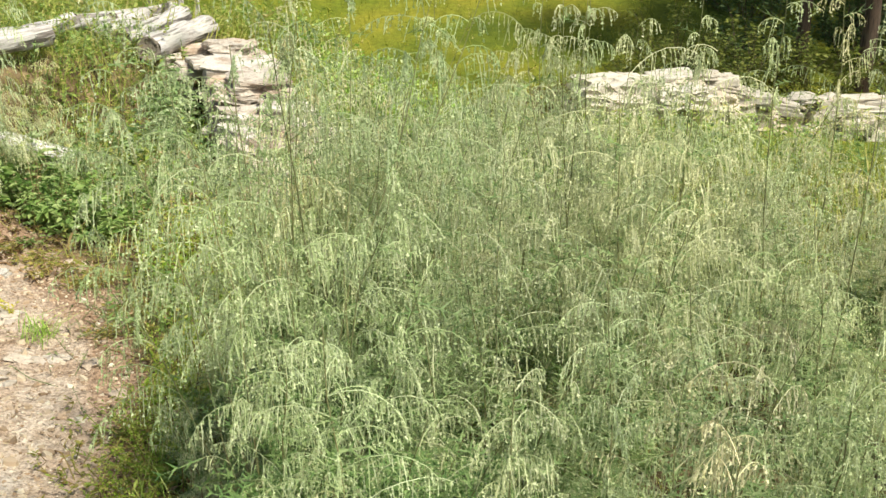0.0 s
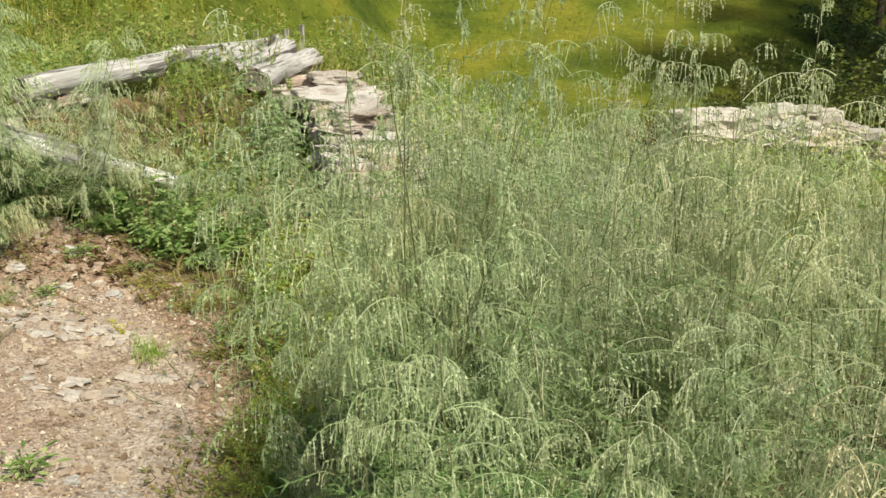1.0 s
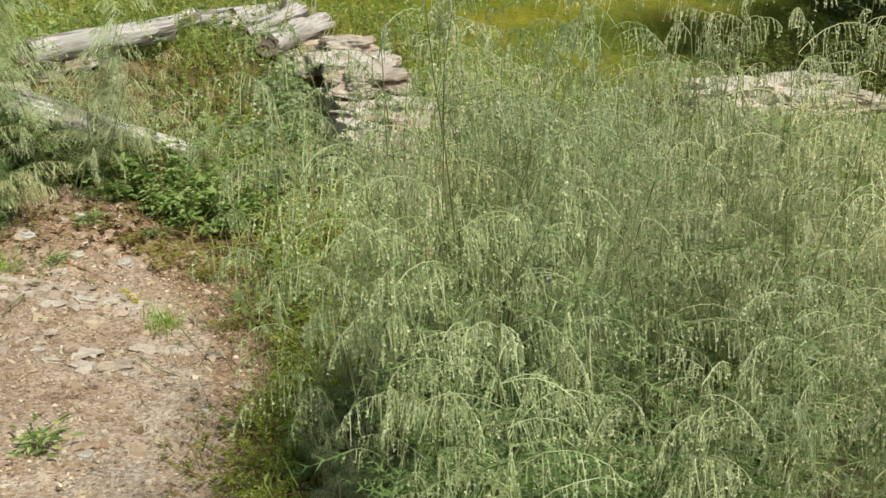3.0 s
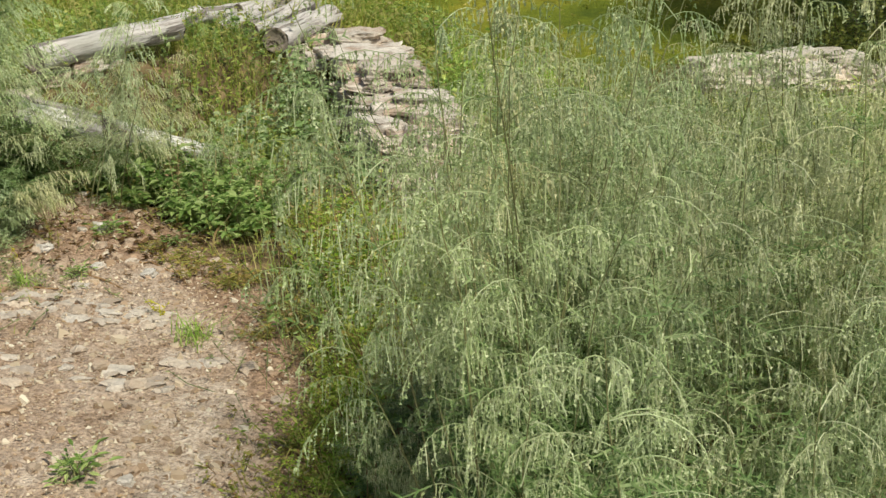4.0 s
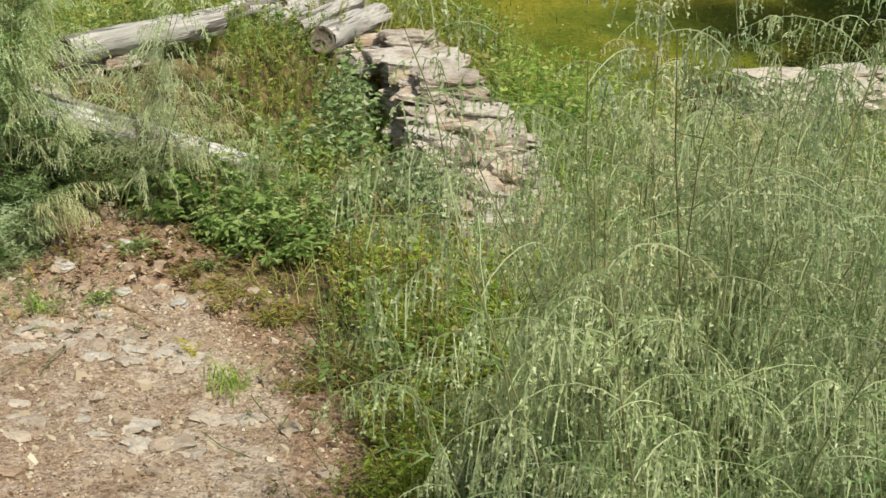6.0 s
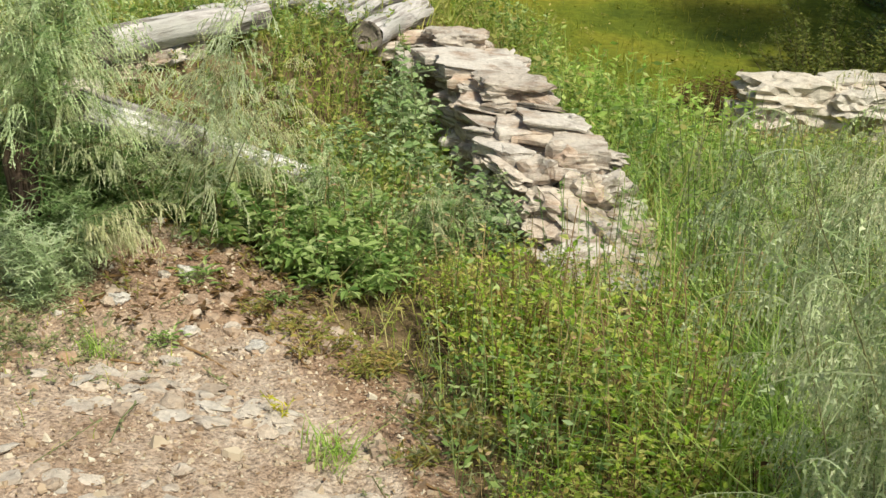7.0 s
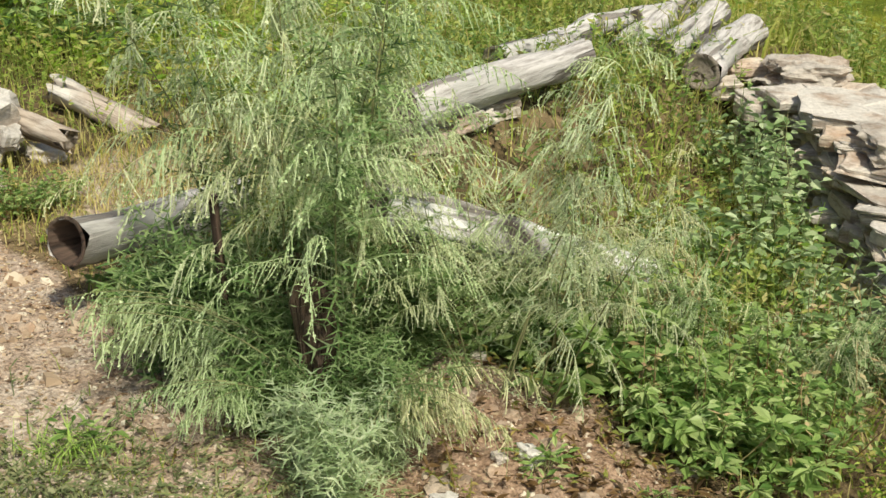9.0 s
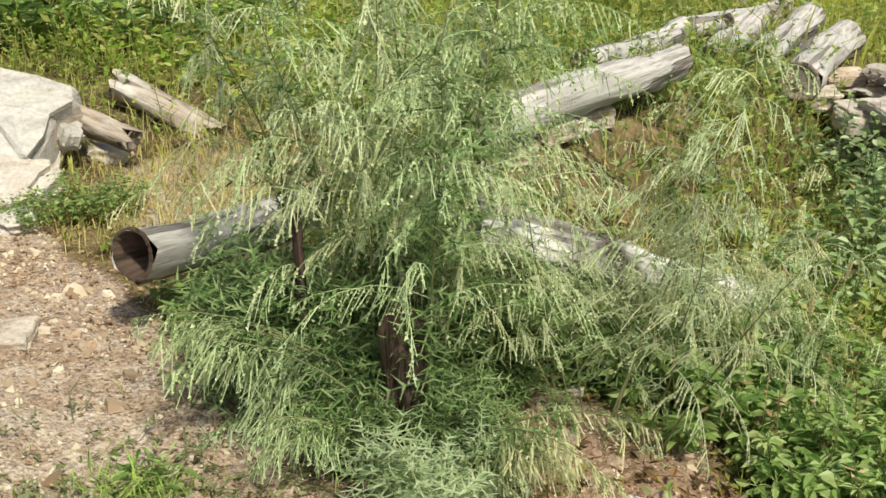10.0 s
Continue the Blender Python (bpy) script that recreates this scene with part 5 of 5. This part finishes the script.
PALE_ROCKS = [boulder_mesh("rock_chip", M_PALE, k + 60, 0.6, 2, 0.75) for k in range(6)]
PEBBLES = [boulder_mesh("pebble", M_PEBBLE, s + 20, 0.55, 2, 0.6) for s in range(6)]
for x, y, z, sx, sy, sz, rx, ry, rz, k, label in [(-3.60, 5.44, 0.53, 0.66, 0.46, 0.18, 30, 12, -8, 1, "large bleached white rock beside the path"), (-3.50, 5.12, 0.41, 0.56, 0.36, 0.12, 14, 3, 4, 4, "flat bleached white slab below the large rock"),
                                                  (-3.38, 5.54, 0.50, 0.09, 0.20, 0.07, 5, 22, 40, 6, "small wedge of white rock against the timber")]:
    put(tagged(new("white_rock", WHITE_SLABS[k]), label, "rock", "white rocks"), x, y, z, sx, sy, sz, rx, ry, rz)
for i, (x, y, s) in enumerate([(-3.28, 5.62, 0.12), (-1.80, 5.30, 0.14), (-1.68, 5.45, 0.12), (-1.90, 5.1, 0.12), (-3.22, 4.96, 0.10)]):
    loose("white_rock", "small white flat rock in the grass", WHITE_ROCKS, x, y, s, 0.5, "small white rocks", i + 2, 0.1)
put(tagged(new("flat_slab", SLABS[3]), "flat pale grey stone slab on the dirt", "stone slab"), -2.88, 4.36, float(height(-2.88, 4.36)) + 0.008, 0.20, 0.16, 0.03, 0, 0, 20)
rng = np.random.default_rng(101)
count = 0
while count < 190:
    x, y = rng.uniform(-3.3, -0.2), rng.uniform(1.8, 5.2)
    if bareness(x, y) < 0.5:
        continue
    count += 1
    loose("pebble", "small tan stone in the sandy dirt", PEBBLES, x, y, 0.016 + 0.045 * rng.uniform() ** 2, rng.uniform(0.5, 0.8), "stones on the path", 200 + count)
for i in range(40):
    x, y = rng.normal(-1.3, 0.3), rng.normal(4.02, 0.2)
    if bareness(x, y) > 0.4:
        loose("pebble", "broken pale stone on the mound", WHITE_ROCKS if i % 4 == 0 else PEBBLES, x, y, rng.uniform(0.02, 0.055), rng.uniform(0.5, 0.8), "stones on the mound", 500 + i)
for i, (x, y) in enumerate([(-1.404, 4.123), (-1.108, 4.05), (-1.22, 3.914), (-1.257, 3.816), (-0.50, 2.44), (-0.836, 2.34), (-0.80, 2.30), (-2.0, 3.743), (-1.53, 4.267), (-1.152, 3.868), (-1.04, 3.82), (-1.30, 4.0), (-1.5, 3.95), (-0.62, 2.66), (-0.9, 2.75)]):
    loose("pebble", "pale tan stone in the sandy dirt", PEBBLES if i % 3 else WHITE_ROCKS, x, y, 0.036 + 0.018 * ((i * 7) % 5) / 5, 0.6, "stones on the path", 400 + i)


def gravel():
    """Small angular stones: a ragged five-sided base and a smaller tilted top."""
    rng = np.random.default_rng(103)
    n = 12500
    x, y = rng.uniform(-4, 0.1, n), rng.uniform(0.9, 5.6, n)
    k = bareness(x, y) > rng.uniform(0.2, 0.8, n)
    x, y = x[k], y[k]
    n = len(x)
    size = rng.lognormal(-5.0, 0.55, n)[:, None]
    ang = (np.arange(5)[None] + rng.uniform(-0.35, 0.35, (n, 5))) * 2 * np.pi / 5 + rng.uniform(0, 6.28, (n, 1))
    r = rng.uniform(0.7, 1.2, (n, 5)) * size
    long = rng.uniform(0.6, 1.0, (n, 1))
    tilt = rng.normal(size=(n, 2)) * 0.35
    rings = []
    for q, z in ((1.0, -0.2), (rng.uniform(0.55, 0.9, (n, 1)), 0.45)):
        px, py = np.cos(ang) * r * q, np.sin(ang) * r * q * long
        pz = z * size + tilt[:, :1] * px + tilt[:, 1:] * py if z > 0 else np.full_like(px, 0) + z * size
        rings.append(np.stack([px + x[:, None], py + y[:, None], pz + height(x, y)[:, None] + 0.001], -1))
    v = np.concatenate(rings, 1)
    at = np.arange(n)[:, None] * 10
    side = np.concatenate([at + [j, (j + 1) % 5, 5 + (j + 1) % 5, 5 + j] for j in range(5)]).tolist()
    top = (at + [5, 6, 7, 8, 9]).tolist()
    m = leaf_material("gravel", (0.22, 0.15, 0.105), (0.40, 0.30, 0.225), (0.52, 0.43, 0.35), (0.66, 0.60, 0.53), through=0.0, rough=0.9)
    tagged(new("gravel", mesh_of("gravel", v, side + top, m)), "fine tan gravel scattered over the dirt", "gravel", kind="stuff")
    # crumbs of grit between the stones
    n = 52000
    x, y = rng.uniform(-3.6, 0.0, n), rng.uniform(1.2, 5.2, n)
    k = bareness(x, y) > rng.uniform(0.2, 0.8, n)
    x, y = x[k], y[k]
    n = len(x)
    size = rng.lognormal(-5.55, 0.42, n)
    ang = np.arange(3)[None] * 2.09 + rng.uniform(0, 6.28, (n, 1)) + rng.uniform(-0.4, 0.4, (n, 3))
    base = np.stack([x[:, None] + np.cos(ang) * size[:, None], y[:, None] + np.sin(ang) * size[:, None], np.repeat((height(x, y) - 0.001)[:, None], 3, 1)], -1)
    peak = np.stack([x + rng.normal(size=n) * size * 0.3, y + rng.normal(size=n) * size * 0.3, height(x, y) + size * rng.uniform(0.5, 1.0, n)], -1)
    v = np.concatenate([base, peak[:, None]], 1)
    f = (np.arange(n)[:, None, None] * 4 + np.array([[0, 1, 3], [1, 2, 3], [2, 0, 3]])[None]).reshape(-1, 3)
    tagged(new("grit", mesh_of("grit", v, f.tolist(), m)), "coarse tan grit on the dirt", "gravel", kind="stuff")


gravel()


def stick(label, a, b, r, mat, seed):
    rng = np.random.default_rng(seed)
    u = np.linspace(0, 1, 8)
    p = np.array(a)[None] * (1 - u)[:, None] + np.array(b)[None] * u[:, None]
    p[:, :2] += np.cumsum(rng.normal(size=(8, 2)), 0) * 0.006
    p[:, 2] = np.maximum(height(p[:, 0], p[:, 1]) + r * 0.7, p[:, 2])
    s = Soup()
    s.tubes(p[None], (r * (1 - 0.5 * u))[None], 5)
    tagged(new("dry_stick", s.mesh("dry_stick", mat, True)), label, "stick", "dry sticks")


for i, (x0, y0, x1, y1) in enumerate([(-1.08, 3.88, -0.89, 3.70), (-1.13, 3.87, -1.08, 3.88), (-1.285, 3.75, -1.11, 3.615), (-1.01, 3.955, -0.85, 3.79), (-1.43, 3.595, -1.33, 3.578), (-1.2, 4.05, -1.05, 4.1), (-1.62, 4.55, -1.3, 4.5), (-0.62, 3.2, -0.42, 3.1)]):
    stick("thin dry brown twig lying on the dirt", (x0, y0, 0), (x1, y1, 0), 0.005, M_TWIG, i)
herbs("undergrowth", "low green weeds spreading over the dirt", 2400, 6, lambda r, n: (r.normal(-2.05, 0.30, n), r.normal(3.62, 0.20, n)), 0.012, 0.05, 0.017, M_MAT, 8, 3.0, True)
grass("grass", "sparse grass on the sandy dirt", 1200, 79, lambda r, n: (r.normal(-2.1, 0.28, n), r.normal(3.62, 0.2, n)), 0.02, 0.08, 0.003, M_GRASS, 1.5, 3.0)
for x, y, z, sx, sy, sz, rz in [(-1.80, 5.22, 0.60, 0.20, 0.14, 0.05, 20), (-1.70, 5.36, 0.64, 0.16, 0.12, 0.045, 60), (-1.88, 5.06, 0.53, 0.18, 0.13, 0.06, 5), (-1.62, 5.62, 0.62, 0.2, 0.15, 0.06, 35), (-0.86, 6.9, 0.43, 0.26, 0.2, 0.07, 10), (-0.72, 6.8, 0.45, 0.22, 0.2, 0.06, 50), (-0.7, 7.2, 0.48, 0.24, 0.2, 0.06, 15)]:
    ob = tagged(new("flat_stone", SLABS[int(abs(x * 100)) % 18]), "flat pale stone bedded under the log pile", "stone", "stones under the logs")
    put(ob, x, y, min(z + 0.03, float(height(x, y)) + 0.05), sx, sy, sz, 3, -4, rz)
# pale bedrock breaking through the path, split into flat chips
rng = np.random.default_rng(111)
for cx, cy, rx, ry, n in [(-1.27, 3.45, 0.15, 0.065, 46), (-1.05, 3.36, 0.08, 0.05, 12), (-1.02, 2.92, 0.14, 0.10, 16), (-1.35, 3.0, 0.16, 0.10, 14)]:
    for k in range(n):
        x, y, w = rng.normal(cx, rx), rng.normal(cy, ry), rng.uniform(0.022, 0.065)
        ob = tagged(new("rock_chip", PALE_ROCKS[rng.integers(len(PALE_ROCKS))]), "pale flat chip of bedrock in the sandy dirt", "rock", "broken bedrock in the path")
        put(ob, x, y, float(height(x, y)) + rng.uniform(-0.004, 0.002), w * rng.uniform(1.0, 1.7), w, w * rng.uniform(0.22, 0.4), rng.normal() * 7, rng.normal() * 7, rng.normal() * 30)
grass("grass", "small green tuft on the path", 130, 83, lambda r, n: (r.normal(-0.81, 0.035, n), r.normal(3.25, 0.04, n)), 0.04, 0.13, 0.004, M_FRESH, 1.4, 3.0)
grass("grass", "small green tuft by the bedrock", 90, 84, lambda r, n: (r.normal(-1.47, 0.04, n), r.normal(3.62, 0.03, n)), 0.03, 0.10, 0.004, M_FRESH, 1.4, 3.0)
grass("grass", "tuft of green grass on the trodden dirt", 170, 85, lambda r, n: (r.normal(-2.30, 0.06, n), r.normal(3.86, 0.05, n)), 0.04, 0.12, 0.004, M_FRESH, 1.6, 3.0)
for x, y, turn, size in [(-0.36, 2.52, 10, 0.42), (-0.30, 2.36, 120, 0.40), (-0.34, 2.20, 250, 0.36), (-0.26, 2.64, 60, 0.45), (-0.28, 2.05, 190, 0.36)]:
    shrub("leafy_weed", LIME[1], "low bright green leafy weed in front of the wormwood", "weed", on_ground(x, y, turn, size), "leafy weeds on the verge")
for x, y, turn, size in [(-3.12, 5.10, 0, 0.55), (-3.02, 5.22, 80, 0.45), (-3.20, 4.98, 160, 0.4)]:
    shrub("leafy_weed", BROAD[2], "green leafy weed between the white rocks and the log", "weed", on_ground(x, y, turn, size), "leafy weeds by the rocks")
herbs("undergrowth", "yellow and ochre weeds on the reddish verge", 120, 27, lambda r, n: (r.normal(-0.47, 0.06, n), r.normal(2.45, 0.22, n)), 0.02, 0.08, 0.018, M_OCHRE, 8, 3.0)
herbs("undergrowth", "tiny yellow green weeds on the reddish verge", 110, 28, lambda r, n: (r.normal(-0.42, 0.06, n), r.normal(2.5, 0.25, n)), 0.02, 0.09, 0.018, M_LIME, 8, 3.0)
herbs("undergrowth", "mixed green weeds growing through the bush", 420, 24, box_place(-0.55, 0.45, 2.9, 4.5), 0.12, 0.5, 0.026, M_LEAF, 12, 3.0, True)
herbs("undergrowth", "dry stalks standing in the bush", 160, 25, box_place(-0.45, 0.4, 2.9, 4.4), 0.2, 0.55, 0.022, M_STRAW, 6, 3.0, True)
herbs("undergrowth", "small pale green sprigs at the bush's foot", 260, 26, lambda r, n: (r.normal(-0.52, 0.10, n), r.normal(3.45, 0.28, n)), 0.03, 0.14, 0.016, M_MAT, 10, 3.0, True)
grass("grass", "fresh tall grass beside the bush", 2600, 86, box_place(0.22, 1.4, 2.7, 5.0), 0.22, 0.58, 0.006, M_FRESH, 1.7, 3.0)
grass("grass", "fresh grass growing in the bush", 1300, 88, box_place(0.0, 0.7, 2.5, 3.7), 0.3, 0.62, 0.006, M_FRESH, 1.6, 3.0)
grass("dry_grass", "bent dry stalks in the tall grass", 420, 89, box_place(0.15, 1.5, 2.6, 5.6), 0.3, 0.62, 0.005, M_STRAWGRASS, 1.8, 3.0)
herbs("undergrowth", "soft grey green weeds in the tall grass", 900, 30, box_place(0.3, 1.5, 3.0, 5.6), 0.2, 0.55, 0.024, M_MAT, 16, 3.0, True)
herbs("undergrowth", "bright weeds behind the wall end", 300, 31, box_place(0.1, 1.0, 5.9, 8.0), 0.25, 0.55, 0.05, M_FRESH, 12, 3.0, True)
grass("grass", "fresh tall grass along the foot of the wall", 1500, 87, box_place(0.25, 1.2, 4.8, 6.4), 0.15, 0.45, 0.006, M_FRESH, 1.1, 3.0)
herbs("undergrowth", "small yellow flowering weed on the path", 8, 20, lambda r, n: (r.normal(-0.945, 0.012, n), r.normal(3.41, 0.012, n)), 0.04, 0.09, 0.016, M_YELLOW, 12, 3.0)
herbs("undergrowth", "small yellow weed on the mound", 8, 21, lambda r, n: (r.normal(-1.57, 0.015, n), r.normal(3.85, 0.012, n)), 0.03, 0.08, 0.016, M_YELLOW, 12, 3.0)
herbs("undergrowth", "thin brown dead weed on the mound", 10, 22, lambda r, n: (r.normal(-1.47, 0.012, n), r.normal(3.98, 0.012, n)), 0.06, 0.12, 0.018, M_OCHRE, 8, 3.0)
herbs("undergrowth", "dead brown stalks under the wormwood", 300, 23, box_place(-0.22, 0.25, 1.5, 3.3), 0.05, 0.30, 0.03, M_DEAD, 4, 3.0, True)


def dry_blade():
    """A single pale dry leaf standing up out of the verge."""
    u = np.linspace(0, 1, 9)
    p = np.stack([-0.885 + 0.055 * u ** 2.2, 4.06 + 0.02 * u, float(height(-0.885, 4.06)) + 0.155 * u - 0.045 * u ** 4], -1)
    s = Soup()
    s.ribbons(p[None], (0.012 * np.sin(np.pi * (0.12 + 0.86 * u)))[None], np.array([[0.8, 0.6, 0.0]]))
    tagged(new("dry_grass", s.mesh("dry_grass", M_STRAW, True)), "pale dry grass stalk curling over at the path edge", "grass")


dry_blade()
herbs("undergrowth", "olive and green herbs over the bank", 2600, 7, box_place(-2.4, -0.55, 4.9, 8.0), 0.05, 0.26, 0.035, M_LIME, 9, 0.6, True)
herbs("undergrowth", "green weeds over the bank", 1500, 8, box_place(-2.2, -0.5, 4.7, 7.2), 0.05, 0.22, 0.034, M_LEAF, 8, 0.6, True)
grass("grass", "green and dry grass over the bank", 7000, 80, box_place(-2.6, -0.5, 4.8, 8.2), 0.05, 0.22, 0.005, M_GRASS, 1.5)
grass("dry_grass", "short dry ochre grass in the clearing", 5000, 81, lambda r, n: (r.normal(-2.75, 0.4, n), r.normal(5.55, 0.42, n)), 0.02, 0.12, 0.004, M_STRAWGRASS, 1.6)
herbs("undergrowth", "weeds growing over the fallen log", 160, 9, lambda r, n: (r.normal(-1.42, 0.10, n), r.normal(4.98, 0.07, n)), 0.2, 0.34, 0.04, M_DARKLEAF, 12, 3.0)
herbs("undergrowth", "tall bright herbs on the slope beside the wall", 2200, 10, box_place(-0.45, 2.4, 6.4, 11.0), 0.15, 0.42, 0.05, M_LIME, 10, far=True)
herbs("undergrowth", "leafy green herbs on the slope beside the wall", 1300, 11, box_place(-0.2, 2.6, 5.6, 10.0), 0.12, 0.4, 0.05, M_LEAF, 10, far=True)
herbs("undergrowth", "ochre and yellow weeds along the path edge", 300, 12, box_place(-0.75, -0.1, 1.1, 3.2), 0.02, 0.09, 0.022, M_OCHRE, 8, 1.0)
herbs("undergrowth", "dry straw coloured stalks among the green shrubs", 420, 13, box_place(-1.7, -0.4, 4.2, 5.3), 0.1, 0.3, 0.03, M_STRAW, 5, 0.8, True)
herbs("undergrowth", "reddish dead weeds on the mound", 170, 14, lambda r, n: (r.normal(-1.35, 0.4, n), r.normal(4.18, 0.16, n)), 0.015, 0.06, 0.022, M_OCHRE, 6, 3.0)
herbs("undergrowth", "bright yellow green herbs behind the clearing", 2400, 15, box_place(-4.2, -1.8, 6.2, 9.2), 0.08, 0.3, 0.03, M_LIME, 9, far=True)
herbs("undergrowth", "ochre and olive tufts over the far meadow", 3600, 16, fan_place(12, 34, -0.5, 0.4), 0.12, 0.3, 0.075, M_MEADOW, 8, far=True)
herbs("undergrowth", "browned dry tufts over the far meadow", 1000, 17, fan_place(11, 30, -0.5, 0.4), 0.12, 0.3, 0.065, M_STRAWGRASS, 8, far=True)
herbs("undergrowth", "dense leafy herbs on the slope below the wall", 3000, 18, box_place(0.1, 3.4, 5.4, 12.0), 0.15, 0.5, 0.045, M_LIME, 9, far=True)
herbs("undergrowth", "yellow green weeds creeping from the plants onto the path", 360, 19, box_place(-0.5, 0.1, 1.0, 2.4), 0.02, 0.12, 0.026, M_LIME, 9, 1.0)
grass("grass", "rough green grass beyond the wormwood", 9000, 82, box_place(1.6, 5.5, -1.5, 6.0), 0.06, 0.3, 0.007, M_GRASS, 1.4, 3.0)
herbs("undergrowth", "bright green leafy weeds behind the timbers", 1500, 32, box_place(-5.2, -2.2, 6.5, 9.4), 0.10, 0.36, 0.055, M_BUSH, 10, 3.0, True)
herbs("undergrowth", "bright yellow green weeds at the foot of the wormwood", 170, 33, lambda r, n: (r.normal(-0.24, 0.06, n), r.normal(2.55, 0.20, n)), 0.05, 0.18, 0.024, M_BUSH, 10, 3.0)
grass("grass", "fresh grass at the foot of the wormwood", 260, 90, lambda r, n: (r.normal(-0.25, 0.06, n), r.normal(2.5, 0.22, n)), 0.06, 0.2, 0.004, M_FRESH, 1.4, 3.0)
herbs("undergrowth", "dead brown litter on the mound", 130, 34, lambda r, n: (r.normal(-1.25, 0.28, n), r.normal(4.08, 0.14, n)), 0.008, 0.035, 0.03, M_DEAD, 6, 3.0)
